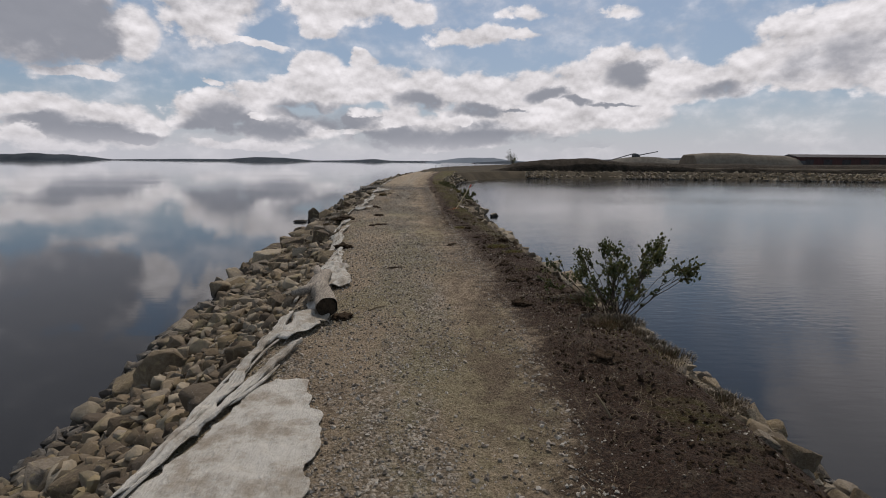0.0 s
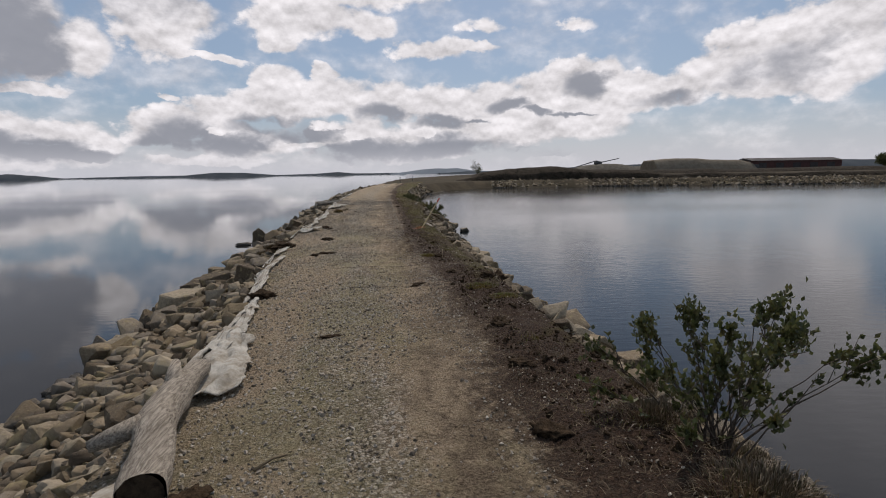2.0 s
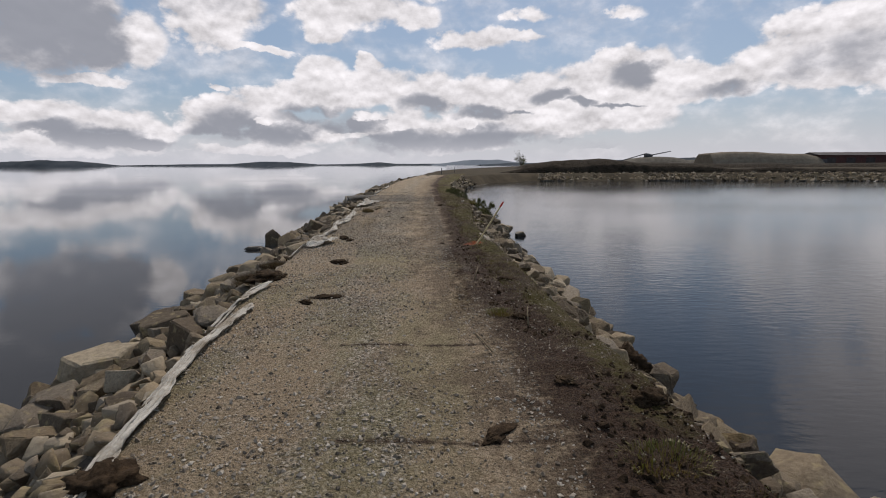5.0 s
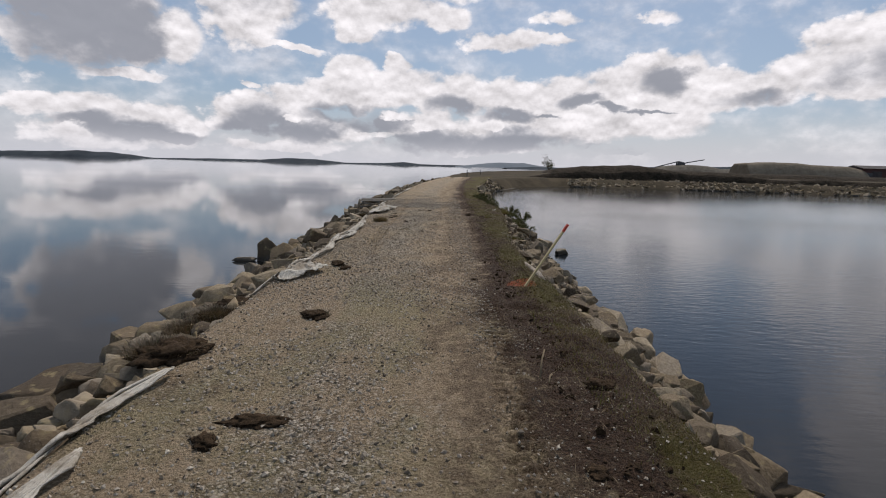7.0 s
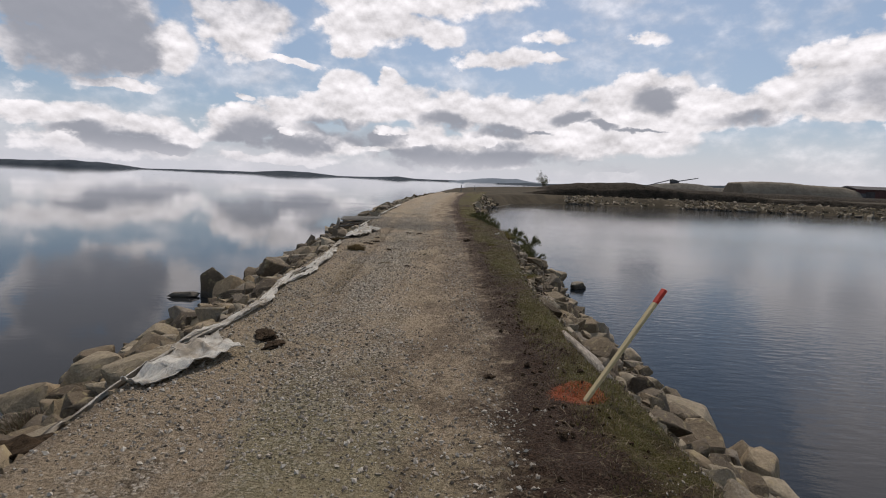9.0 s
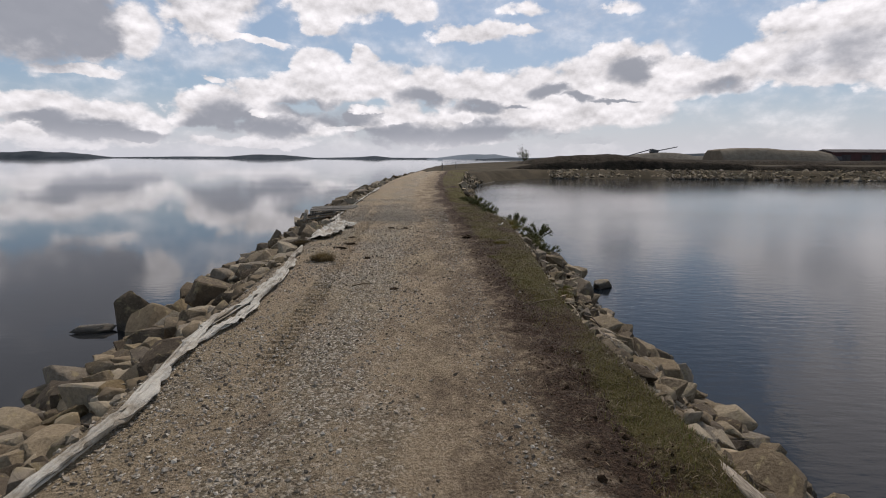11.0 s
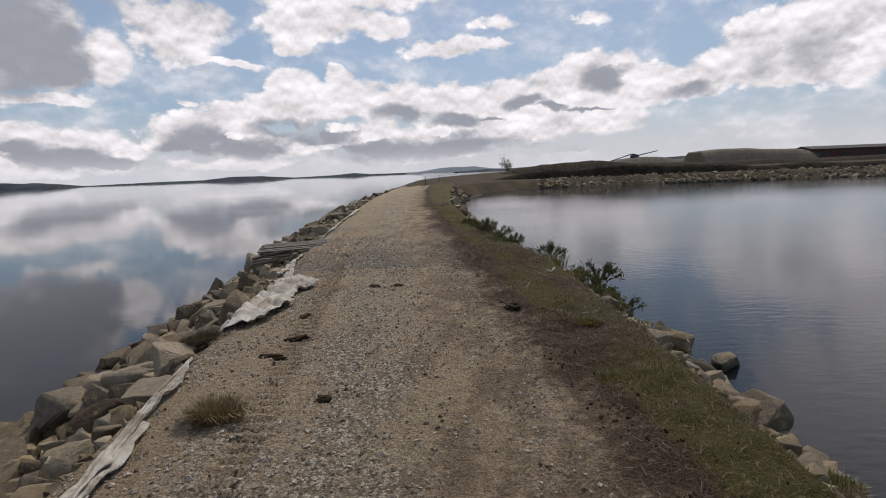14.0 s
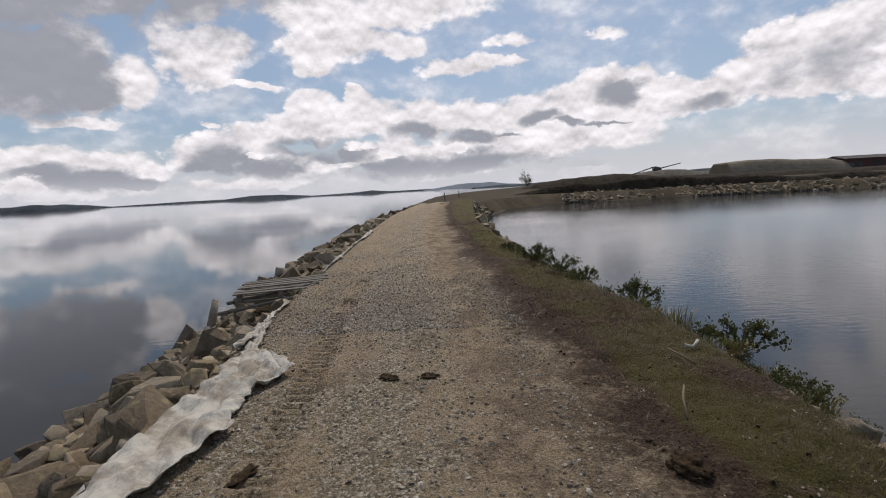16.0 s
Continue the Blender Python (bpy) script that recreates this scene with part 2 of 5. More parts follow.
def mat_ground():
    k = Mat("gravel_and_soil", 0.95, 0.2)
    soil, grass, bank, orange, worn = (k.attr(a) for a in ("soil", "grass", "bank", "orange", "worn"))
    mossy, warm, across = k.attr("mossy"), k.attr("warm"), k.attr("across")
    n1, n2, n3 = k.noise(1.1, 5), k.noise(9, 6, 0.7), k.noise(55, 5, 0.7)

    def jitter(v, amount, by=n2):
        return k.math("ADD", v, k.math("MULTIPLY", k.math("SUBTRACT", by, 0.5), amount))

    hue = k.n("ShaderNodeRGBToBW")
    k.put(hue.inputs[0], k.cells(52, "Color"))
    stones = k.palette(k.ramp(hue.outputs[0], 0.2, 0.85), [(0.10, 0.08, 0.058), (0.24, 0.196, 0.143), (0.345, 0.292, 0.225), (0.43, 0.375, 0.295), (0.64, 0.58, 0.485)])
    # crevice shade painted into the colour between the gravel stones
    stones = k.mix(k.ramp(k.cells(52), 0.45, 0.78, 0, 0.6), stones, (0.075, 0.06, 0.045))
    sand = k.mix(k.ramp(n3, 0.3, 0.7), (0.228, 0.168, 0.102), (0.445, 0.345, 0.228))
    earth = k.mix(k.ramp(n3, 0.3, 0.7), (0.085, 0.058, 0.036), (0.225, 0.168, 0.112))
    olive = k.mix(k.ramp(n3, 0.3, 0.7), (0.15, 0.132, 0.062), (0.33, 0.29, 0.165))
    bare = k.noise(1.25, 6, 0.68, stretch=(1.35, 0.55, 1))
    damp = k.noise(1.9, 6, 0.7, stretch=(1.2, 0.6, 3))
    tint = k.noise(0.7, 5, 0.62, stretch=(1.3, 0.5, 7))
    middle = k.ramp(k.math("ABSOLUTE", k.math("SUBTRACT", across, 0.52)), 0.05, 0.35, 0.06, -0.05)
    rubbly = k.ramp(k.math("ADD", jitter(bare, 0.4), k.math("SUBTRACT", middle, k.math("MULTIPLY", worn, 0.12))), 0.4, 0.66, 0.12, 0.85)
    c = k.mix(rubbly, sand, stones)
    c = k.mix(k.math("MULTIPLY", k.ramp(jitter(tint, 0.3), 0.42, 0.6), k.ramp(mossy, 0, 1, 0.15, 0.6)), c, olive)
    c = k.mix(k.math("MULTIPLY", k.ramp(k.math("ADD", jitter(damp, 0.55), k.math("MULTIPLY", warm, 0.17)), 0.52, 0.74), 0.85), c, earth)
    clod = k.noise(21, 4, 0.6)
    c = k.mix(k.math("MULTIPLY", k.ramp(clod, 0.56, 0.68), k.ramp(jitter(n1, 0.4), 0.4, 0.6, 0.15, 0.8)), c, k.mix(1.0, c, (0.4, 0.36, 0.32), "MULTIPLY"))
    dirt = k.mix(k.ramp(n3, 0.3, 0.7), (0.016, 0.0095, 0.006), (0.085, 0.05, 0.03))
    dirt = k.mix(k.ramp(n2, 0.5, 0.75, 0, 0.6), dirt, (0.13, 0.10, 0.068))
    # soil is verge earth, plus the painted shade in the cleat hollows
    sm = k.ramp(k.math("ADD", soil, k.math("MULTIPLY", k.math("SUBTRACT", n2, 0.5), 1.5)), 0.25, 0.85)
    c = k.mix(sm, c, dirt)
    moss = k.mix(n3, (0.035, 0.032, 0.008), (0.115, 0.092, 0.026))
    gm = k.ramp(k.math("ADD", grass, k.math("MULTIPLY", k.math("SUBTRACT", n2, 0.5), 1.3)), 0.35, 0.85)
    c = k.mix(gm, c, moss)
    c = k.mix(bank, c, k.mix(n2, (0.05, 0.042, 0.033), (0.16, 0.14, 0.11)))
    om = k.ramp(k.math("ADD", orange, k.math("MULTIPLY", k.math("SUBTRACT", n3, 0.5), 1.0)), 0.3, 0.62)
    c = k.mix(k.math("MULTIPLY", om, 0.55), c, (0.42, 0.09, 0.03))
    h = k.math("ADD", k.math("MULTIPLY", k.math("MULTIPLY", k.cells(52), rubbly), -0.55), k.math("ADD", n3, k.math("ADD", k.math("MULTIPLY", n2, 0.8), k.math("MULTIPLY", clod, 0.8))))
    return k.done(c, h, 1.0, 0.05)


def mat_plain(name, lo, hi, scale=12, rough=0.9, bump=0.4, dist=0.01, stretch=None, spec=0.3, random_dark=0.0, island=False):
    k = Mat(name, rough, spec)
    a = k.noise(scale, 6, 0.65, stretch=stretch)
    b = k.noise(scale * 0.13, 3, stretch=stretch)
    c = k.mix(k.ramp(a, 0.28, 0.72), lo, hi)
    c = k.mix(k.ramp(b, 0.4, 0.7, 0, 0.35), c, k.mix(1.0, c, (0.6, 0.58, 0.54), "MULTIPLY"))
    if random_dark:
        r = k.rand(island)
        c = k.mix(k.math("MULTIPLY", r, random_dark), c, k.mix(1.0, c, (0.35, 0.35, 0.33), "MULTIPLY"))
    return k.done(c, a, bump, dist)


def mat_palette(name, cols, island=True, rough=0.85, spec=0.25):
    k = Mat(name, rough, spec)
    c = k.palette(k.rand(island), cols)
    n = k.noise(40, 3)
    c = k.mix(k.ramp(n, 0.3, 0.7, 0, 0.4), c, k.mix(1.0, c, (0.55, 0.55, 0.5), "MULTIPLY"))
    return k.done(c)


def mat_leaf(name, cols, patch=None):
    k = Mat(name, 0.5, 0.4)
    c = k.palette(k.rand(True), cols)
    if patch:
        c = k.mix(k.ramp(k.noise(1.5, 4, 0.65), 0.38, 0.66, 0, 0.6), c, patch)
    k.b.inputs["Subsurface Weight"].default_value = 0.0
    k.done(c)
    tr = k.n("ShaderNodeBsdfTranslucent")
    k.put(tr.inputs[0], c)
    mx = k.n("ShaderNodeMixShader")
    mx.inputs[0].default_value = 0.3
    k.put(mx.inputs[1], k.b.outputs[0])
    k.put(mx.inputs[2], tr.outputs[0])
    k.put(k.nt.nodes["Material Output"].inputs[0], mx.outputs[0])
    return k.m


def mat_water():
    k = Mat("water", 0.03, 0.5)
    k.b.inputs["IOR"].default_value = 1.33
    s = k.n("ShaderNodeSeparateXYZ")
    k.put(s.inputs[0], k.co)
    pond = k.ramp(s.outputs[0], 0.0, 3.0)
    fine = k.noise(3.4, 3, 0.5, stretch=(0.8, 2.2, 1))
    fine2 = k.noise(5.5, 2, 0.5, stretch=(0.6, 2.0, 1))
    wide = k.noise(0.35, 3, 0.5, stretch=(0.5, 1.6, 1))
    patch = k.ramp(k.noise(0.05, 3, stretch=(0.4, 1.4, 1)), 0.42, 0.62)
    amp = k.math("ADD", 0.09, k.math("MULTIPLY", pond, 0.27))
    amp = k.math("MULTIPLY", amp, k.math("ADD", 0.45, k.math("MULTIPLY", patch, 0.9)))
    h = k.math("ADD", k.math("MULTIPLY", fine, 1.0), k.math("ADD", k.math("MULTIPLY", fine2, 0.35), k.math("MULTIPLY", wide, 0.9)))
    h = k.math("MULTIPLY", h, amp)
    deep = k.mix(pond, (0.014, 0.015, 0.016), (0.005, 0.0075, 0.011))
    return k.done(deep, h, 0.5, 0.03, k.math("ADD", 0.025, k.math("MULTIPLY", pond, 0.07)))


def mat_cloth():
    k = Mat("geotextile", 0.95, 0.15)
    n, big = k.noise(30, 5, 0.7), k.noise(2.6, 6, 0.7)
    weave, rumple = k.noise(400, 2), k.noise(11, 5, 0.65, stretch=(1.8, 0.6, 1))
    c = k.mix(n, (0.36, 0.335, 0.285), (0.6, 0.57, 0.505))
    c = k.mix(k.ramp(big, 0.42, 0.64, 0, 0.85), c, (0.23, 0.19, 0.138))
    return k.done(c, k.math("ADD", k.math("MULTIPLY", rumple, 3.0), k.math("ADD", n, k.math("MULTIPLY", weave, 0.3))), 0.8, 0.014)


ROCK, ROCKS = mat_rock("granite", False), mat_rock("granite_rubble", True)
GROUND, WATER, CLOTH = mat_ground(), mat_water(), mat_cloth()
PEBBLE = mat_palette("pebbles", [(0.08, 0.065, 0.05), (0.2, 0.165, 0.125), (0.32, 0.275, 0.22), (0.38, 0.33, 0.265), (0.5, 0.45, 0.375)])
CLOD = mat_plain("dark_sod", (0.018, 0.012, 0.007), (0.066, 0.044, 0.026), 25, 1.0, 0.9, 0.03, spec=0.1)
STRAW = mat_palette("straw", [(0.09, 0.065, 0.04), (0.17, 0.13, 0.08), (0.26, 0.205, 0.13), (0.12, 0.088, 0.052)])
BLADE = mat_leaf("grass_blades", [(0.08, 0.095, 0.013), (0.13, 0.138, 0.024), (0.165, 0.125, 0.04), (0.09, 0.102, 0.016), (0.145, 0.1, 0.036), (0.1, 0.085, 0.02)], (0.14, 0.09, 0.032))
DRY = mat_leaf("dry_grass", [(0.16, 0.115, 0.055), (0.24, 0.18, 0.09), (0.12, 0.085, 0.04)])
MATTED = mat_leaf("withered_grass", [(0.05, 0.034, 0.02), (0.10, 0.07, 0.04), (0.17, 0.125, 0.072), (0.07, 0.05, 0.028), (0.06, 0.06, 0.02)])
LEAF = mat_leaf("shrub_leaves", [(0.04, 0.05, 0.016), (0.07, 0.082, 0.024), (0.13, 0.13, 0.05), (0.055, 0.06, 0.02), (0.1, 0.085, 0.03)])
BARK = mat_plain("shrub_bark", (0.05, 0.038, 0.028), (0.13, 0.10, 0.075), 30, 0.9, 0.4, 0.005)
DRIFT = mat_plain("weathered_wood", (0.13, 0.105, 0.08), (0.44, 0.385, 0.31), 12, 0.9, 0.9, 0.02, stretch=(7, 0.6, 7))
END_SHADE = mat_plain("shaded_log_end", (0.012, 0.009, 0.007), (0.06, 0.045, 0.03), 20, 1.0, 0.8, 0.02, spec=0.1)
PALLETWOOD = mat_plain("grey_pallet_wood", (0.08, 0.07, 0.057), (0.26, 0.235, 0.2), 10, 0.9, 0.5, 0.006, stretch=(0.8, 7, 7), random_dark=0.5)
LATH = mat_plain("new_lath_wood", (0.42, 0.33, 0.17), (0.58, 0.48, 0.28), 14, 0.8, 0.3, 0.003, stretch=(8, 8, 0.8))
REDPAINT = mat_plain("red_spray_paint", (0.42, 0.045, 0.03), (0.55, 0.07, 0.04), 20, 0.7, 0.2, 0.002)
PILE = mat_plain("grey_aggregate", (0.14, 0.113, 0.08), (0.2, 0.167, 0.122), 0.8, 0.95, 0.6, 0.4)
SANDPILE = mat_plain("tan_aggregate", (0.07, 0.062, 0.048), (0.125, 0.11, 0.085), 0.8, 0.95, 0.6, 0.4)
BRUSH = mat_plain("dark_scrub", (0.02, 0.017, 0.012), (0.056, 0.043, 0.03), 0.9, 1.0, 0.9, 0.6, spec=0.1)
HEATH = mat_plain("rough_grassland", (0.034, 0.028, 0.017), (0.08, 0.063, 0.04), 0.3, 1.0, 0.6, 0.3, spec=0.1)
STEEL = mat_plain("dull_steel", (0.05, 0.05, 0.052), (0.11, 0.11, 0.11), 3, 0.6, 0.2, 0.01)
RUST = mat_plain("maroon_sheeting", (0.055, 0.022, 0.02), (0.095, 0.04, 0.034), 0.6, 0.7, 0.3, 0.03, stretch=(6, 6, 0.6))
ROOFM = mat_plain("dark_roofing", (0.035, 0.03, 0.03), (0.07, 0.06, 0.058), 0.7, 0.8, 0.3, 0.03)
CREAM = mat_plain("yellow_render", (0.42, 0.38, 0.22), (0.52, 0.47, 0.29), 0.4, 0.85, 0.2, 0.03)
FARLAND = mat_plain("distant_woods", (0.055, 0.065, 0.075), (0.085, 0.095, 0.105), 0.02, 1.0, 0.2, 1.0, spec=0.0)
# far hill: aerial haze is painted in as a pale blue base colour
FARBLUE = mat_plain("haze_tinted_hill", (0.17, 0.195, 0.22), (0.22, 0.245, 0.27), 0.01, 1.0, 0.1, 1.0, spec=0.0)
GLASS = mat_plain("dark_window_glass", (0.02, 0.025, 0.03), (0.04, 0.045, 0.05), 2, 0.15, 0.05, 0.01)
BED = mat_plain("sea_bed", (0.03, 0.028, 0.022), (0.07, 0.06, 0.045), 0.5, 0.9)


# ---- building helpers ----
def mesh_np(name, verts, faces, mat, parent=None, label="", smooth=False):
    """A mesh object from arrays; faces is an (n, 3) or (n, 4) array."""
    me = bpy.data.meshes.new(name)
    verts, faces = np.asarray(verts, np.float32), np.asarray(faces, np.int32)
    me.vertices.add(len(verts))
    me.vertices.foreach_set("co", verts.ravel())
    k = faces.shape[1]
    me.loops.add(faces.size)
    me.loops.foreach_set("vertex_index", faces.ravel())
    me.polygons.add(len(faces))
    me.polygons.foreach_set("loop_start", np.arange(0, faces.size, k, dtype=np.int32))
    me.polygons.foreach_set("use_smooth", np.full(len(faces), smooth))
    me.update(calc_edges=True)
    me.materials.append(mat)
    ob = new(name, me)
    if parent is not None:
        ob.parent = parent
    if label:
        tagged(ob, label)
    return ob


def part(name, bm, mat, parent=None, label="", smooth=False):
    me = bpy.data.meshes.new(name)
    bm.to_mesh(me)
    bm.free()
    for f in me.polygons:
        f.use_smooth = smooth
    me.materials.append(mat)
    ob = new(name, me)
    if parent is not None:
        ob.parent = parent
    if label:
        tagged(ob, label)
    return ob


def empty(name, m, label, category, group="", kind=""):
    ob = new(name)
    ob.empty_display_size = 0.1
    ob.matrix_world = m
    return tagged(ob, label, category, group, kind)


def box(bm, cx, cy, cz, sx, sy, sz, bevel=0.0, turn=None):
    r = bmesh.ops.create_cube(bm, size=1.0)
    bmesh.ops.scale(bm, verts=r["verts"], vec=(sx, sy, sz))
    if bevel:
        es = list({e for v in r["verts"] for e in v.link_edges})
        out = bmesh.ops.bevel(bm, geom=es, offset=bevel, segments=1, affect="EDGES")
        vs = list({v for f in out["faces"] for v in f.verts} | {v for v in r["verts"] if v.is_valid})
    else:
        vs = r["verts"]
    mm = Matrix.Translation((cx, cy, cz)) @ (turn or Matrix.Identity(4))
    bmesh.ops.transform(bm, matrix=mm, verts=vs)


def tube(bm, pts, radii, sides=6, cap=True):
    """A tapered tube along points."""
    rings = []
    for i, p in enumerate(pts):
        p = Vector(p)
        a, b = Vector(pts[max(i - 1, 0)]), Vector(pts[min(i + 1, len(pts) - 1)])
        d = (b - a).normalized()
        s = d.cross(Vector((0.31, 0.17, 0.93)) if abs(d.z) < 0.9 else Vector((1, 0, 0))).normalized()
        u = d.cross(s)
        rings.append([bm.verts.new(p + radii[i] * (math.cos(6.2832 * j / sides) * s + math.sin(6.2832 * j / sides) * u)) for j in range(sides)])
    for r0, r1 in zip(rings, rings[1:]):
        for j in range(sides):
            bm.faces.new((r0[j], r0[(j + 1) % sides], r1[(j + 1) % sides], r1[j]))
    if cap:
        bm.faces.new(rings[0][::-1])
        bm.faces.new(rings[-1])


def fnoise(x, y, scale, seed=0.0, octaves=3):
    """Smooth value noise over arrays, about -1 to 1."""
    out, amp, tot = 0.0, 1.0, 0.0
    for o in range(octaves):
        s = scale * 2**o
        u, v = x * s + seed * 17.3 + o * 5.1, y * s + seed * 9.7 + o * 3.3
        iu, iv = np.floor(u), np.floor(v)
        fu, fv = u - iu, v - iv
        fu, fv = fu * fu * (3 - 2 * fu), fv * fv * (3 - 2 * fv)

        def h(a, b):
            q = np.sin(a * 127.1 + b * 311.7 + seed * 7.7) * 43758.5453
            return (q - np.floor(q)) * 2 - 1

        g = (h(iu, iv) * (1 - fu) + h(iu + 1, iv) * fu) * (1 - fv) + (h(iu, iv + 1) * (1 - fu) + h(iu + 1, iv + 1) * fu) * fv
        out, tot, amp = out + amp * g, tot + amp, amp * 0.5
    return out / tot


# ---- plan of the causeway: edges by distance along it ----
WATER_Z = -1.25
EDGE = {
    "left_water": ((-6, 0, 5.8, 8.5, 11.5, 14, 17, 22, 26, 31, 34, 39, 45, 66, 90, 112, 140), (-1.25, -1.45, -1.98, -2.5, -2.8, -3.02, -3.1, -3.5, -3.95, -4.38, -4.55, -5.0, -5.35, -5.35, -4.4, -3.1, 2)),
    "left": ((-6, 3, 6, 9.6, 11.5, 14, 17, 19, 22, 25, 29, 34, 45, 56, 80, 109, 140), (0.85, 0.72, 0.6, 0.4, 0.0, -0.38, -0.6, -0.7, -0.95, -1.1, -1.4, -1.62, -2.1, -2.3, -1.5, 1.7, 8)),
    "right": ((-6, 3, 6, 11, 14, 16, 20, 24, 26, 30, 35, 47, 60, 80, 109, 140), (3.0, 2.93, 2.88, 2.62, 2.3, 2.1, 1.88, 1.7, 1.55, 1.42, 1.17, 0.87, 0.9, 1.6, 5, 12)),
    "crest": ((-6, 5, 8, 11, 12.5, 16, 19, 21.5, 24, 27, 29, 31, 33, 35, 38, 47, 60, 80, 109, 140), (3.9, 3.85, 3.6, 3.4, 3.2, 2.98, 2.72, 2.6, 2.72, 2.85, 2.88, 2.68, 2.48, 2.3, 2.25, 2.2, 2.9, 4, 9, 16)),
    "right_water": ((-6, 5, 9, 11, 14, 18, 20, 24, 27.5, 32, 36, 45, 60, 68, 80, 109, 140), (5.7, 5.68, 5.5, 5.0, 4.68, 4.7, 4.55, 4.3, 4.55, 4.1, 3.5, 3.4, 3.85, 4.4, 8, 14, 20)),
}


def edge(name, y):
    return np.interp(y, *EDGE[name])


def height(x, y):
    """The ground's height, with arrays."""
    lw, l, r, c, rw = (edge(n, y) for n in ("left_water", "left", "right", "crest", "right_water"))
    z = 0.012 * fnoise(x, y, 0.7, 1) + 0.006 * fnoise(x, y, 4.0, 2)
    # two shallow wheel ruts and a crown
    w = (x - l) / np.maximum(r - l, 0.1)
    z = z - 0.018 * np.exp(-((w - 0.3) / 0.09) ** 2) - 0.018 * np.exp(-((w - 0.78) / 0.09) ** 2)
    verge = smooth01(x, r - 0.1, r + 0.35) * (1 - smooth01(x, c - 0.3, c + 0.2))
    z = z + verge * (0.03 + 0.06 * fnoise(x, y, 1.6, 3) + 0.05 * fnoise(x, y, 5, 4))
    tl = (l - 0.05 - x) / (l - lw)
    z = np.where(tl > 0, z - 0.1 * np.minimum(tl * 6, 1) - 1.3 * np.maximum(tl, 0) ** 0.85, z)
    tr = (x - c) / (rw - c)
    z = np.where(tr > 0, z - 1.3 * np.maximum(tr, 0) ** 0.95 - 0.06 * np.minimum(tr * 8, 1), z)
    return np.maximum(z, -2.4)


TREADS = (((18, 21.5, 22.5, 23.3, 24.7, 25.6, 28.1, 29.7, 33), (0.1, -0.12, -0.2, -0.24, -0.34, -0.38, -0.53, -0.66, -0.8), 0.14, 19.5, 33.0, 0.065), ((12, 13.5, 15, 17), (2.18, 2.14, 2.09, 2.0), 0.13, 12.3, 16.6, 0.04))


def apron(y):
    """How far earth and grass reach down the pond bank past the crest, at the start of the walk."""
    return 0.85 * (1 - smooth01(y, 7.5, 10.5))


def tread(x, y):
    """Cleat marks of a machine, pressed into the gravel."""
    out = 0
    for ys, xs, half, y0, y1, deep in TREADS:
        c = np.interp(y, ys, xs)
        run = smooth01(y, y0, y0 + 0.8) * (1 - smooth01(y, y1 - 0.8, y1)) * np.clip(0.9 + 0.6 * fnoise(y, y * 0, 0.5, 13), 0.5, 1)
        band = smooth01(half - np.abs(x - c), 0, 0.05) * run
        cleat = smooth01(np.sin((y + 0.3 * np.abs(x - c) + 0.05 * fnoise(x, y, 2.2, 9)) * 6.2832 / 0.112), -0.1, 0.7) * np.clip(0.85 + 0.8 * fnoise(x, y, 1.7, 8), 0.25, 1)
        ridge = np.exp(-((np.abs(x - c) - half) / 0.05) ** 2) * run
        out = out - deep * band * cleat + 0.3 * deep * ridge
    return out


def grounded(x, y):
    return float(height(np.array([float(x)]), np.array([float(y)]))[0])


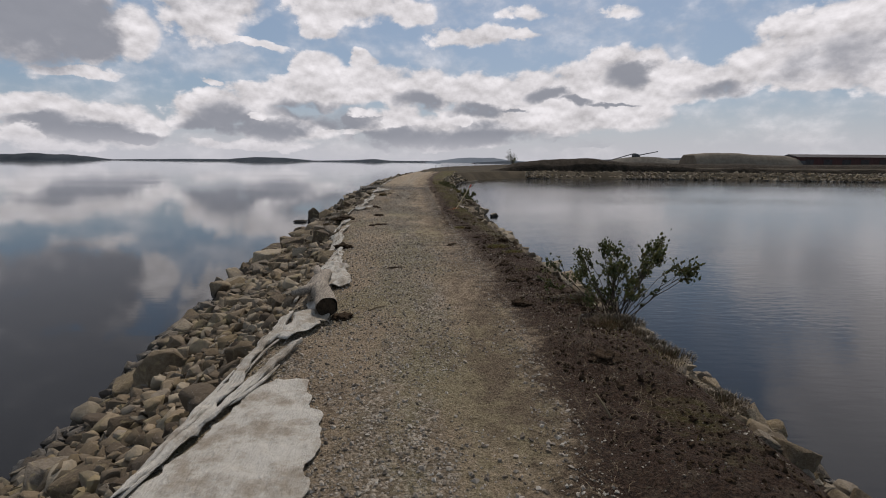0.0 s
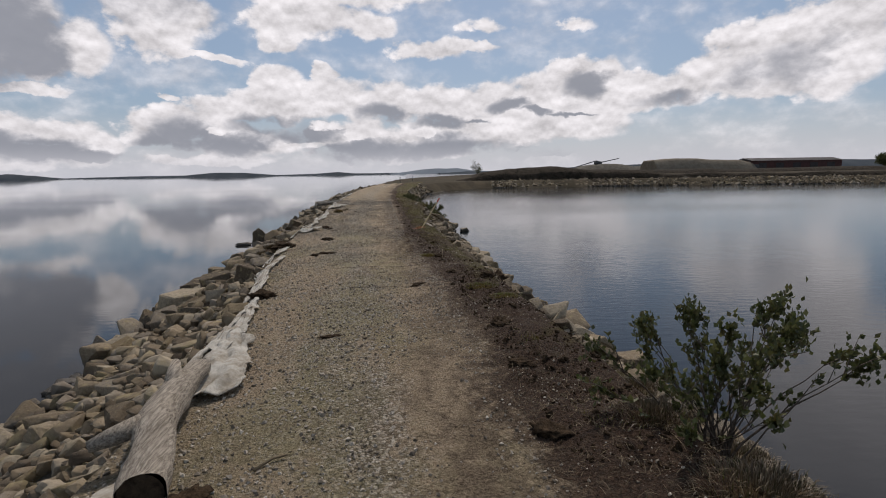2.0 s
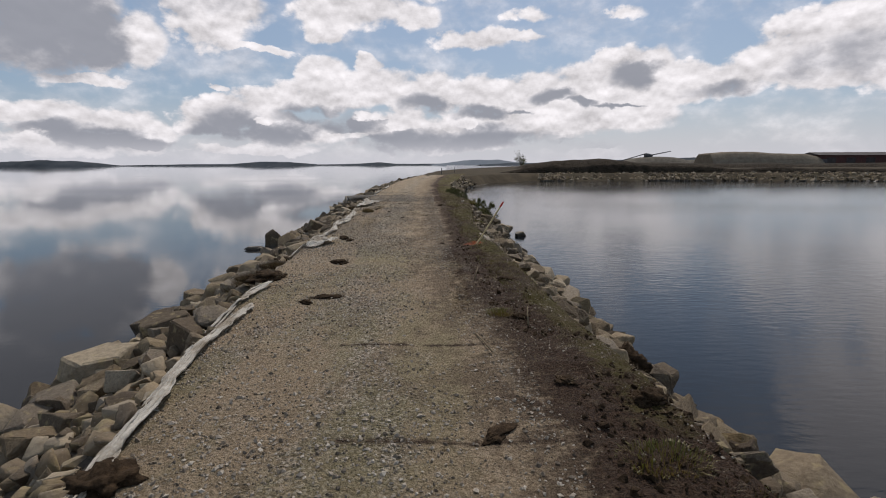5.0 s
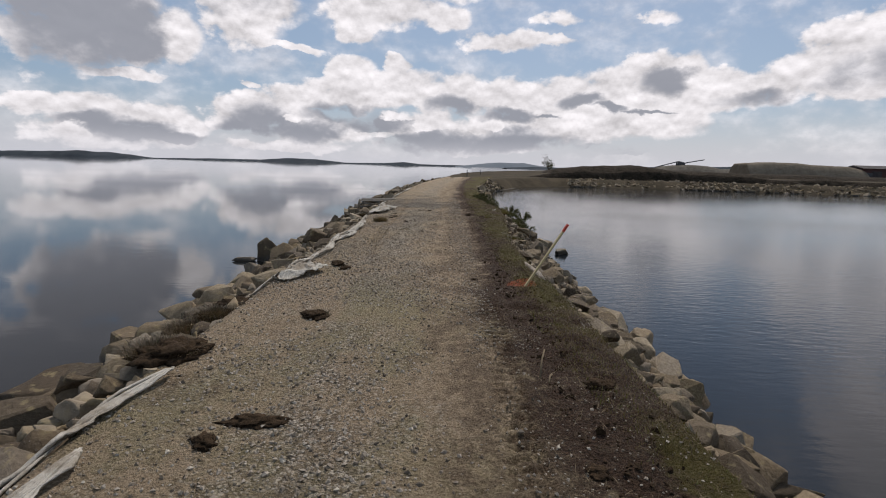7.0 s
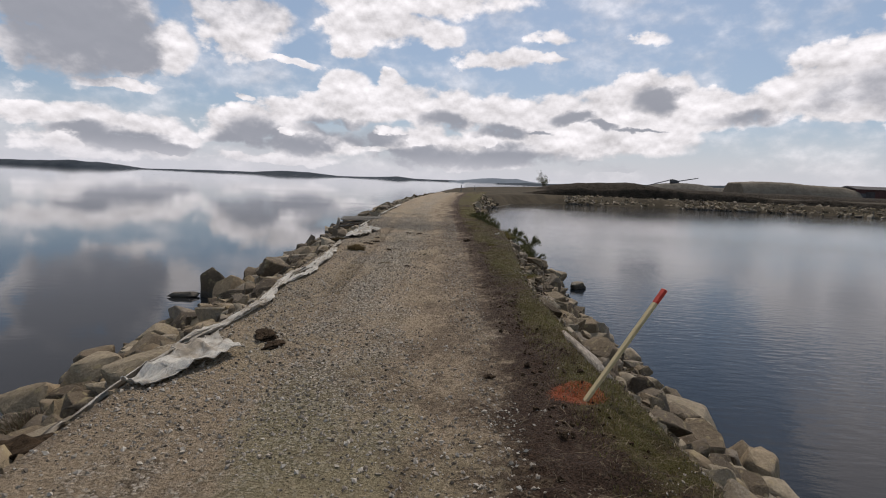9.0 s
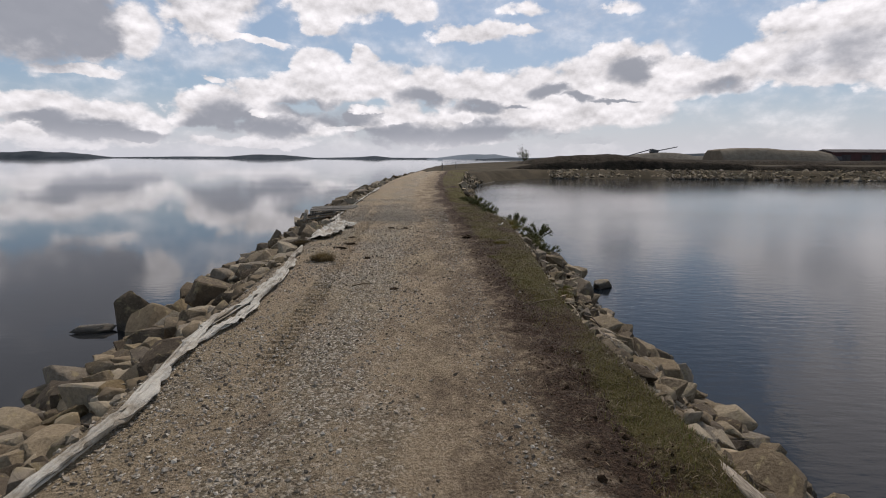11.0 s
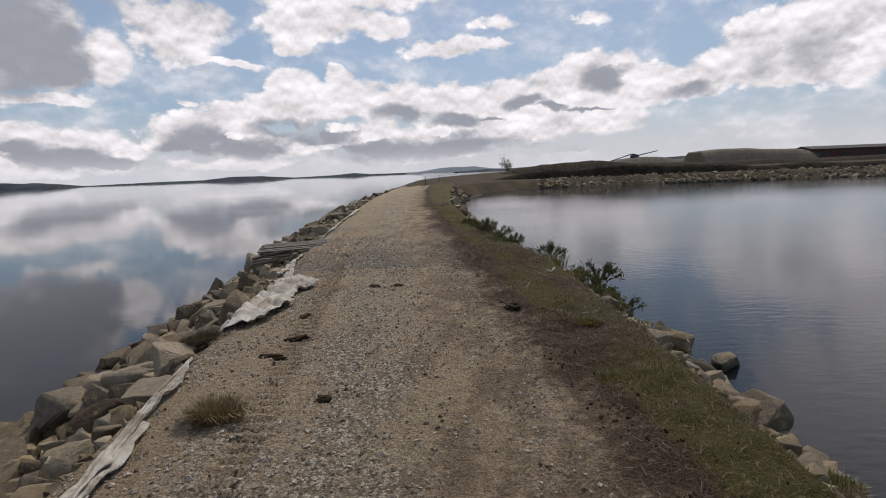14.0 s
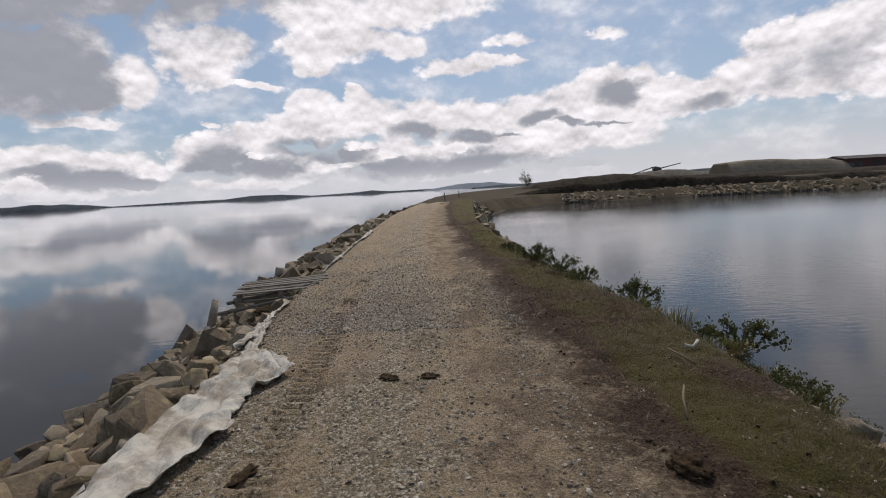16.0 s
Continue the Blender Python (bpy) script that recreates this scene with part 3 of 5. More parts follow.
def build_ground():
    ys = np.concatenate([np.arange(-6, 1.5, 0.25), np.arange(1.5, 12, 0.042), np.arange(12, 19, 0.035), np.arange(19, 30, 0.022), np.arange(30, 46, 0.12), np.arange(46, 112, 0.6)])
    cols = []
    segs = (("left_water", -6.0, "left_water", 0, 5), ("left_water", 0, "left", -0.05, 26), ("left", -0.05, "right", 0, 78), ("right", 0, "crest", 0.1, 34), ("crest", 0.1, "right_water", 0, 22), ("right_water", 0, "right_water", 6.0, 5))
    for a, da, b, db, n in segs:
        for i in range(n):
            u = i / n
            cols.append((edge(a, ys) + da) * (1 - u) + (edge(b, ys) + db) * u)
    cols.append(edge("right_water", ys) + 6.0)
    X = np.stack(cols, 1)
    Y = np.repeat(ys[:, None], X.shape[1], 1)
    Z = height(X, Y) + tread(X, Y)
    l, r, c = edge("left", Y), edge("right", Y), edge("crest", Y)
    nr, nc = X.shape
    idx = np.arange(nr * nc).reshape(nr, nc)
    faces = np.stack([idx[:-1, :-1], idx[:-1, 1:], idx[1:, 1:], idx[1:, :-1]], -1).reshape(-1, 4)
    ob = mesh_np("ground", np.stack([X, Y, Z], -1).reshape(-1, 3), faces, GROUND, smooth=True)
    n = fnoise(X, Y, 0.9, 11)
    wob = 0.28 * fnoise(X * 0.4, Y, 0.7, 12) + 0.16 * fnoise(X, Y, 3.0, 14)
    soil = smooth01(X + wob, r - 0.55, r + 0.35) * (1 - 0.15 * smooth01(Y, 18, 26)) + 0.45 * smooth01(-X, -l - 0.35, -l) * np.maximum(0, fnoise(X, Y, 0.8, 5))
    # two thin broken dark lines across the track, at Y 11.75 and 10.2
    soil = np.maximum(soil, 0.75 * (np.exp(-((Y - 11.75) / 0.05) ** 2) + np.exp(-((Y - 10.2) / 0.05) ** 2)) * (X > l + 1.1) * (X < r) * (fnoise(X, Y, 2, 6) > -0.3))
    # hollows of the cleat marks: shade painted in with the soil colour
    cleat_shade = np.clip(-tread(X, Y) / 0.05, 0, 1)
    soil = np.maximum(soil, 0.8 * cleat_shade)
    green = smooth01(Y, 9, 17) * 0.6 + 0.33
    grass = smooth01(X, r + 0.2, r + 0.6) * (1 - smooth01(X, c + apron(Y) + 0.2, c + apron(Y) + 0.6)) * np.clip(green - 0.1 + 0.9 * n, 0, 1)
    bank = np.maximum(smooth01(-X, -l - 0.05, -l + 0.25), smooth01(X, c + apron(Y) + 0.15, c + apron(Y) + 0.5))
    d = np.hypot((X - 2.5) / 1.15, (Y - 16.95))
    orange = np.clip(1 - d / 0.24, 0, 1) * 1.5
    worn = np.exp(-(((X - l) / (r - l) - 0.78) / 0.14) ** 2)
    warm = smooth01((X - l) / (r - l), 0.5, 0.95)
    mossy = 1 - smooth01(Y + 2.5 * fnoise(X, Y, 0.5, 17), 15, 20)
    across = np.clip((X - l) / (r - l), 0, 1)
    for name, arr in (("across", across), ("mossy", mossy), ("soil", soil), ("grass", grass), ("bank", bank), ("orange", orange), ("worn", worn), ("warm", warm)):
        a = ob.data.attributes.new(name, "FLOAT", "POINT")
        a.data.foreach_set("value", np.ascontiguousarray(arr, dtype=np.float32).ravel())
    return tagged(ob, "grey-brown gravel causeway track with earth verge", "track", kind="structure")


ground = build_ground()

# far land beyond the pond, one sheet
def build_far_land():
    xs, ys = np.concatenate([np.arange(-8, 60, 1.0), np.arange(60, 700, 6.0)]), np.concatenate([np.arange(60, 130, 1.0), np.arange(130, 420, 6.0)])
    X, Y = np.meshgrid(xs, ys)
    shore = np.interp(X, (-10, 4.7, 8, 15, 35, 70, 120, 200, 400, 700), (66, 69, 82, 91, 90, 83, 72, 60, 30, -20)) + 1.2 * fnoise(X, Y * 0, 0.15, 21)
    west = np.interp(Y, (60, 90, 112, 140, 235, 420), (-5.6, -4.6, -3.2, 2, 25, 70))
    d = np.minimum((Y - shore) * 0.42, (X - west) * 0.38)
    Z = WATER_Z + np.clip(d, -1.2, 1.22) + np.clip((Y - shore) / 120, 0, 0.6) * 0.8 + 0.05 * fnoise(X, Y, 0.3, 22) - 0.05
    nr, nc = X.shape
    idx = np.arange(nr * nc).reshape(nr, nc)
    faces = np.stack([idx[:-1, :-1], idx[:-1, 1:], idx[1:, 1:], idx[1:, :-1]], -1).reshape(-1, 4)
    ob = mesh_np("ground_far_shore", np.stack([X, Y, Z], -1).reshape(-1, 3), faces, HEATH, smooth=True)
    return tagged(ob, "brown rough grassland behind the pond", "land", kind="structure")


build_far_land()
S = 4300.0
tagged(mesh_np("water", [(-S, -S, WATER_Z), (S, -S, WATER_Z), (S, S, WATER_Z), (-S, S, WATER_Z)], [(0, 1, 2, 3)], WATER), "calm grey-blue water reflecting the cloudy sky", "water", kind="structure")
tagged(mesh_np("ground_sea_bed", [(-S, -S, -2.6), (S, -S, -2.6), (S, S, -2.6), (-S, S, -2.6)], [(0, 1, 2, 3)], BED), "dark muddy sea bed under the water", "ground", kind="structure")


# ---- stones ----
def rock_mesh(seed, detail=1, flat=0.62, points=15, lim=1.2, taper=0.0):
    rng = random.Random(seed)
    bm = bmesh.new()
    for _ in range(points):
        v = Vector([max(-1.0, min(1.0, rng.uniform(-1.35, 1.35))) for _ in range(3)])
        v *= rng.uniform(0.82, 1.0) * min(1.0, lim / v.length)
        q = 1 - taper * (v.z + 1) / 2
        bm.verts.new(Vector((v.x * 1.05 * q, v.y * 0.8 * q, v.z * flat)))
    r = bmesh.ops.convex_hull(bm, input=bm.verts)
    junk = list({g for g in r["geom_interior"] + r["geom_unused"] if isinstance(g, bmesh.types.BMVert)})
    if junk:
        bmesh.ops.delete(bm, geom=junk, context="VERTS")
    bmesh.ops.dissolve_limit(bm, angle_limit=radians(14), verts=bm.verts, edges=bm.edges)
    if detail:
        bmesh.ops.bevel(bm, geom=list(bm.edges), offset=0.045, segments=1, affect="EDGES", clamp_overlap=True)
        bmesh.ops.triangulate(bm, faces=bm.faces)
        if detail > 1:
            bmesh.ops.subdivide_edges(bm, edges=bm.edges, cuts=1, use_grid_fill=True)
            for v in bm.verts:
                v.co += 0.06 * noise.noise_vector(v.co * 2.2 + Vector((seed, 0, 0))) + 0.035 * noise.noise_vector(v.co * 6)
    bmesh.ops.triangulate(bm, faces=bm.faces)
    bmesh.ops.recalc_face_normals(bm, faces=bm.faces)
    me = bpy.data.meshes.new("stone")
    bm.to_mesh(me)
    bm.free()
    for f in me.polygons:
        f.use_smooth = detail > 0
    me.set_sharp_from_angle(angle=radians(24))
    return me


STONES = []
for i in range(18):
    me = rock_mesh(100 + i, 2, random.uniform(0.5, 0.78), random.randint(12, 18))
    me.materials.append(ROCK)
    STONES.append(me)


def arrays(me):
    v = np.empty(len(me.vertices) * 3, np.float32)
    me.vertices.foreach_get("co", v)
    f = np.empty(len(me.loops), np.int32)
    me.loops.foreach_get("vertex_index", f)
    return v.reshape(-1, 3), f.reshape(-1, 3)


LOW = [arrays(rock_mesh(300 + i, 0, random.uniform(0.5, 0.8), 12)) for i in range(10)]


def scatter_mesh(name, kinds, places, scales, turns, mat, parent=None, label="", smooth=False):
    """Many small solids joined into one mesh: kinds of (verts, tris), with a place, scale and turn (3x3) each."""
    V, F, base = [], [], 0
    pick = np.random.randint(0, len(kinds), len(places))
    for k, (v, f) in enumerate(kinds):
        sel = np.where(pick == k)[0]
        if not len(sel):
            continue
        vv = np.einsum("nij,vj->nvi", turns[sel], v) * scales[sel][:, None, None] + places[sel][:, None, :]
        ff = f[None] + (np.arange(len(sel)) * len(v))[:, None, None] + base
        V.append(vv.reshape(-1, 3))
        F.append(ff.reshape(-1, 3))
        base += len(sel) * len(v)
    return mesh_np(name, np.concatenate(V), np.concatenate(F), mat, parent, label, smooth)


def random_turns(n, tilt=0.5):
    a, b, c = np.random.uniform(0, 6.283, n), np.random.normal(0, tilt, n), np.random.normal(0, tilt, n)
    out = np.empty((n, 3, 3))
    for i in range(n):
        out[i] = np.array(Euler((b[i], c[i], a[i])).to_matrix())
    return out


def bank_points(side, y0, y1):
    """Jittered points over one bank: x, y, size."""
    rng = random.Random(5 if side == "left" else 6)
    out = []
    y = y0
    while y < y1:
        near = 0.5 if side == "left" and y < 9 else 0.8
        step = (0.15 if y < 9 else 0.2 if y < 12 else 0.28) if side == "left" else 0.25
        if y > 36:
            step = 0.42
        a, b = (edge("left", y) - 0.2, edge("left_water", y) + 0.2) if side == "left" else (edge("crest", y) + 0.18, edge("right_water", y) - 0.25)
        n = max(2, int(abs(b - a) / step))
        for i in range(n):
            u = (i + rng.random()) / n
            x = a + (b - a) * u
            s = step * rng.uniform(0.42, 0.95) * (0.8 + 0.4 * u ** 2 * near)
            if rng.random() < 0.09 + 0.06 * u:
                s *= rng.uniform(1.4, 2.1 if side == "left" else 1.7)
            if side == "right" and y < 9:
                s = min(s, 0.17)
            out.append((float(x), y + rng.uniform(-0.5, 0.5) * step, s))
        y += step * 0.86
    return out


def build_bank(side):
    word = "seaward" if side == "left" else "pondside"
    bank = empty("riprap_" + ("west" if side == "left" else "east"), Matrix.Identity(4), "grey-brown riprap of loose angular granite stones on the %s bank" % word, "riprap", kind="structure")
    pts = bank_points(side, 0.2, 74)
    if side == "right":
        pts = [p for p in pts if not (27.2 < p[1] < 35 and p[0] < float(edge("right_water", p[1])) - 0.45) and not (p[0] < float(edge("crest", p[1]) + apron(p[1])) + 0.12)]
    near = sorted((p for p in pts if 2.5 < p[1] < 30), key=lambda p: -p[2])
    chosen = set(near[:298])
    rest = [p for p in pts if p not in chosen]
    for x, y, s in sorted(chosen):
        ob = new("stone", random.choice(STONES))
        ob.parent = bank
        z = grounded(x, y) + s * random.uniform(0.12, 0.38)
        ob.matrix_local = Matrix.LocRotScale((x, y, z), Euler((random.gauss(0, 0.3), random.gauss(0, 0.3), random.uniform(0, 6.283))), (s * random.uniform(0.8, 1.25), s * random.uniform(0.8, 1.2), s * random.uniform(0.75, 1.15)))
    P = np.array([(x, y, grounded(x, y) + s * 0.28) for x, y, s in rest])
    hi = [arrays(m) for m in STONES[:8]]
    close = P[:, 1] < 30
    sc = np.array([p[2] for p in rest])
    tagged(scatter_mesh("stones", hi, P[close], sc[close], random_turns(int(close.sum()), 0.35), ROCKS, bank, smooth=True), kind="stuff")
    tagged(scatter_mesh("stones", LOW, P[~close], sc[~close], random_turns(int((~close).sum()), 0.35), ROCKS, bank), kind="stuff")
    # rubble between the stones
    n = 5200
    y = np.random.uniform(1, 34, n)
    u = np.random.uniform(0, 1, n)
    a, b = (edge("left", y) - 0.05, edge("left_water", y)) if side == "left" else (edge("crest", y) + 0.1, edge("right_water", y))
    x = a + (b - a) * u
    if side == "right":
        ok = x > edge("crest", y) + apron(y) + 0.1
        x, y = x[ok], y[ok]
        n = len(x)
    P = np.stack([x, y, height(x, y) + 0.01], 1)
    tagged(scatter_mesh("rubble", LOW, P, np.random.uniform(0.025, 0.085, n), random_turns(n, 0.5), ROCKS, bank), kind="stuff")
    return bank


def boulder(x, y, z, sx, sy, sz, turn, seed, label, tilt=(0, 0), taper=0.25):
    me = rock_mesh(seed, 2, 0.95, 22, 1.14, taper)
    me.materials.append(ROCK)
    ob = new("boulder", me)
    ob.matrix_world = Matrix.LocRotScale((x, y, z), Euler((radians(tilt[0]), radians(tilt[1]), radians(turn))), (sx, sy, sz))
    return tagged(ob, label, "boulder")


SEA, POND = "large angular brown boulder at the sea's edge", "large pale angular boulder on the pond bank"
for i, b in enumerate(((-1.15, 6.45, -0.74, 0.4, 0.38, 0.42, 20), (-0.62, 5.0, -0.55, 0.24, 0.2, 0.14, 40), (-2.5, 19.0, -0.68, 0.5, 0.42, 0.42, 60), (-2.75, 20.6, -0.75, 0.4, 0.4, 0.35, 10), (-3.8, 24.3, -0.95, 0.56, 0.5, 0.52, 0),
                       (-4.35, 24.2, -1.2, 0.45, 0.18, 0.1, 12), (-3.5, 25.7, -0.8, 0.42, 0.45, 0.42, 80), (-2.75, 26.4, -0.6, 0.5, 0.4, 0.32, 15), (-2.35, 23.9, -0.62, 0.62, 0.3, 0.2, 15), (-2.5, 22.7, -0.72, 0.6, 0.34, 0.28, 10),
                       (-2.9, 27.6, -0.62, 0.75, 0.42, 0.34, 25), (-3.3, 26.6, -0.95, 0.5, 0.4, 0.4, 50), (-2.0, 23.0, -0.42, 0.34, 0.26, 0.2, 30), (-2.9, 18.6, -0.85, 0.36, 0.34, 0.32, 0), (-3.05, 16.6, -1.2, 0.16, 0.14, 0.12, 0), (-3.2, 21.6, -0.78, 0.36, 0.3, 0.34, 33),
                       (-2.6, 29.2, -0.4, 0.7, 0.36, 0.3, 20), (-3.6, 30.5, -0.8, 0.7, 0.45, 0.35, 35), (-2.1, 25.2, -0.4, 0.4, 0.3, 0.22, 60))):
    k = 0.76 if i in (8, 9, 10, 16, 17) else 0.9
    b = (*b[:3], b[3] * k, b[4] * k, b[5] * k * 0.9, b[6])
    if i not in (4, 5, 14):
        x = max(b[0], float(edge("left_water", b[1])) + 0.3)
        b = (x, b[1], grounded(x, b[1]) + 0.3 * b[5], *b[3:])
    boulder(*b, 500 + i, taper=0.6 if i == 4 else 0.25, label=SEA if i not in (5, 14) else "dark wet rock standing in calm shallow water")
for i, b in enumerate(((4.95, 5.1, -0.68, 0.55, 0.28, 0.2, 112), (5.0, 6.2, -0.74, 0.3, 0.2, 0.15, 112), (5.2, 3.7, -0.75, 0.5, 0.34, 0.26, 100), (4.95, 7.2, -0.74, 0.2, 0.17, 0.14, 40), (4.15, 18.9, -0.72, 0.62, 0.36, 0.24, 120), (3.85, 18.0, -0.62, 0.3, 0.24, 0.2, 10), (4.3, 17.8, -0.85, 0.38, 0.34, 0.34, 60),
                       (4.15, 17.2, -0.75, 0.42, 0.32, 0.24, 95), (3.9, 22.7, -0.62, 0.66, 0.3, 0.17, 118), (3.7, 24.9, -0.6, 0.45, 0.36, 0.32, 100), (4.2, 22.0, -0.72, 0.26, 0.22, 0.18, 30), (4.82, 27.2, -1.06, 0.32, 0.24, 0.2, 25), (5.45, 26.75, -1.22, 0.24, 0.15, 0.1, 5), (3.4, 21.9, -0.5, 0.3, 0.25, 0.2, 70), (4.0, 28.9, -0.55, 0.5, 0.36, 0.28, 120), (4.2, 27.4, -0.7, 0.45, 0.3, 0.3, 120), (3.5, 26.2, -0.45, 0.4, 0.34, 0.26, 70), (3.95, 14.2, -0.6, 0.42, 0.32, 0.24, 110), (4.1, 12.6, -0.6, 0.4, 0.3, 0.24, 105), (4.5, 9.6, -0.7, 0.42, 0.32, 0.24, 110), (4.2, 16.0, -0.72, 0.34, 0.3, 0.28, 20))):
    if i not in (11, 12):
        x = min(b[0], float(edge("right_water", b[1])) - 0.3)
        b = (x, b[1], grounded(x, b[1]) + 0.4 * b[5] - (0.12 if i < 4 else -0.1), *b[3:])
    boulder(b[0], b[1], b[2] - 0.1, b[3] * 0.85, b[4] * 0.85, b[5] * 0.85, b[6], 600 + i, POND if i not in (11, 12) else "dark wet rock standing in calm shallow water")


# ---- road surface stones, soil lumps, straw and grass ----
def octa():
    v = np.array([(1, 0, 0), (0, 0.8, 0), (-0.9, 0.1, 0), (0, -0.85, 0), (0.1, 0, 0.62), (0, 0, -0.5)])
    f = np.array([(0, 1, 4), (1, 2, 4), (2, 3, 4), (3, 0, 4), (1, 0, 5), (2, 1, 5), (3, 2, 5), (0, 3, 5)])
    return v, f


def shaken(v, f, k):
    return v * np.random.uniform(0.75, 1.25, (len(v), 1)) * np.array([1, np.random.uniform(0.7, 1.1), np.random.uniform(0.7, 1.2)]), f


def build_pebbles():
    n = 150000
    y = np.random.uniform(1.8, 37, n)
    y = np.where(y > 29, 29 + (y - 29) * np.random.uniform(0, 1, n), y)
    l, r = edge("left", y), edge("right", y)
    u = np.random.uniform(-0.02, 1.45, n)
    x = l + (r - l) * u
    keep = (x < edge("crest", y) + 0.25) & ((u < 1) | (fnoise(x, y, 1.1, 33) + 0.5 * fnoise(x, y, 4, 34) + np.random.uniform(-0.3, 0.3, n) > 0.25 + 0.4 * smooth01(y, 14, 17) - 0.2 * smooth01(y, 24, 26) + 0.25 * smooth01(y, 26, 27)))
    keep = keep & (fnoise(x, y, 0.8, 31) + 0.35 * fnoise(x, y, 5, 32) + np.random.uniform(-0.5, 0.5, n) - 0.55 * np.exp(-((u - 0.8) / 0.1) ** 2) > -0.18)
    x, y = x[keep], y[keep]
    s = np.random.lognormal(math.log(0.0085), 0.48, len(x)).clip(0.004, 0.022) * (1 - 0.35 * smooth01(x, edge("right", y) - 0.2, edge("right", y) + 0.1))
    P = np.stack([x, y, height(x, y) + tread(x, y) + s * 0.25], 1)
    ob = scatter_mesh("pebbles", [shaken(*octa(), i) for i in range(8)], P, s, random_turns(len(x), 0.35), PEBBLE)
    tagged(ob, "loose grey and buff pebbles scattered on the track", "gravel", kind="stuff")


def build_lumps():
    n = 11000
    y = np.random.uniform(1.5, 32, n)
    r, c = edge("right", y), edge("crest", y)
    x = r + 0.08 + (c + 0.2 - r) * np.random.uniform(0, 1, n) ** 0.9
    keep = (fnoise(x, y, 1.5, 41) > -0.25) & ((y < 12) | (np.random.uniform(0, 1, n) > 1.2 * (x - r) / (c - r)))
    x, y = x[keep], y[keep]
    s = np.random.lognormal(math.log(0.011), 0.55, len(x)).clip(0.004, 0.04) * (1 - 0.4 * smooth01(y, 17, 20))
    P = np.stack([x, y, height(x, y) + s * 0.2], 1)
    tagged(scatter_mesh("soil_lumps", LOW, P, s, random_turns(len(x), 0.6), CLOD), "dark crumbly earth lumps along the verge", "soil", kind="stuff")


def blades(name, x, y, z, length, width, lean, mat, label, category):
    n = len(x)
    a = np.random.uniform(0, 6.283, n)
    d = np.stack([np.cos(a), np.sin(a)], 1)
    side = np.stack([-d[:, 1], d[:, 0]], 1) * width[:, None] / 2
    base = np.stack([x, y, z], 1)
    up1 = np.concatenate([d * (lean * length * 0.35)[:, None], (length * np.sqrt(np.maximum(0.02, 1 - lean**2)) * 0.6)[:, None]], 1)
    tip = np.concatenate([d * (lean * length)[:, None], (length * np.sqrt(np.maximum(0.02, 1 - lean**2)))[:, None]], 1)
    s3 = np.concatenate([side, np.zeros((n, 1))], 1)
    V = np.stack([base - s3, base + s3, base + up1 + s3 * 0.8, base + up1 - s3 * 0.8, base + tip], 1).reshape(-1, 3)
    o = (np.arange(n) * 5)[:, None]
    F = np.concatenate([o + (0, 1, 2), o + (0, 2, 3), o + (3, 2, 4)], 0)
    return tagged(mesh_np(name, V, F, mat), label, category, kind="stuff")


def build_grass():
    n = 110000
    y = np.random.uniform(2, 40, n)
    r, c = edge("right", y), edge("crest", y)
    x = r + 0.32 + (c + 0.13 - r) * np.random.uniform(0, 1, n)
    keep = fnoise(x, y, 1.3, 51) + 0.4 * fnoise(x, y, 5, 52) + np.random.uniform(-0.3, 0.3, n) > 0.45 - 0.55 * smooth01(y, 9, 18)
    x, y = x[keep], y[keep]
    m = len(x)
    blades("verge_grass", x, y, height(x, y) - 0.01, np.random.uniform(0.012, 0.05, m) * (1 + 0.5 * np.clip(fnoise(x, y, 2.5, 58), -0.8, 1)), np.random.uniform(0.003, 0.006, m), np.random.uniform(0.2, 0.95, m), BLADE, "short mossy green and tan grass on the verge", "grass")
    n = 90000
    y = 2 + 30 * np.random.uniform(0, 1, n) ** 1.25
    r, c = edge("right", y), edge("crest", y) + apron(y)
    x = r - 0.05 + 0.35 * smooth01(y, 9, 13) + (c + 0.1 - r) * np.random.uniform(0, 1, n) ** 0.85
    keep = fnoise(x, y, 1.1, 63) + 0.5 * fnoise(x, y, 4, 64) + np.random.uniform(-0.4, 0.4, n) > 0.45 - 0.55 * smooth01(y, 15, 22)
    x, y = x[keep], y[keep]
    m = len(x)
    blades("matted_grass", x, y, height(x, y) - 0.005, np.random.uniform(0.015, 0.06, m), np.random.uniform(0.002, 0.005, m), np.random.uniform(0.5, 0.98, m), MATTED, "matted brown withered grass on the earth verge", "grass")
    n = 17000
    y = 2 + 32 * np.random.uniform(0, 1, n) ** 1.3
    r, c = edge("right", y), edge("crest", y)
    x = r - 0.25 + (c + 0.6 - r) * np.random.uniform(0, 1, n)
    keep = fnoise(x, y, 1.0, 61) > -0.2
    x, y = x[keep], y[keep]
    m = len(x)
    blades("dry_straw", x, y, height(x, y) + 0.012, np.random.uniform(0.025, 0.09, m), np.random.uniform(0.002, 0.004, m), np.random.uniform(0.9, 0.995, m), STRAW, "pale dry straw lying on the earth verge", "straw")


# ---- geotextile ----
CREASE = 0.055


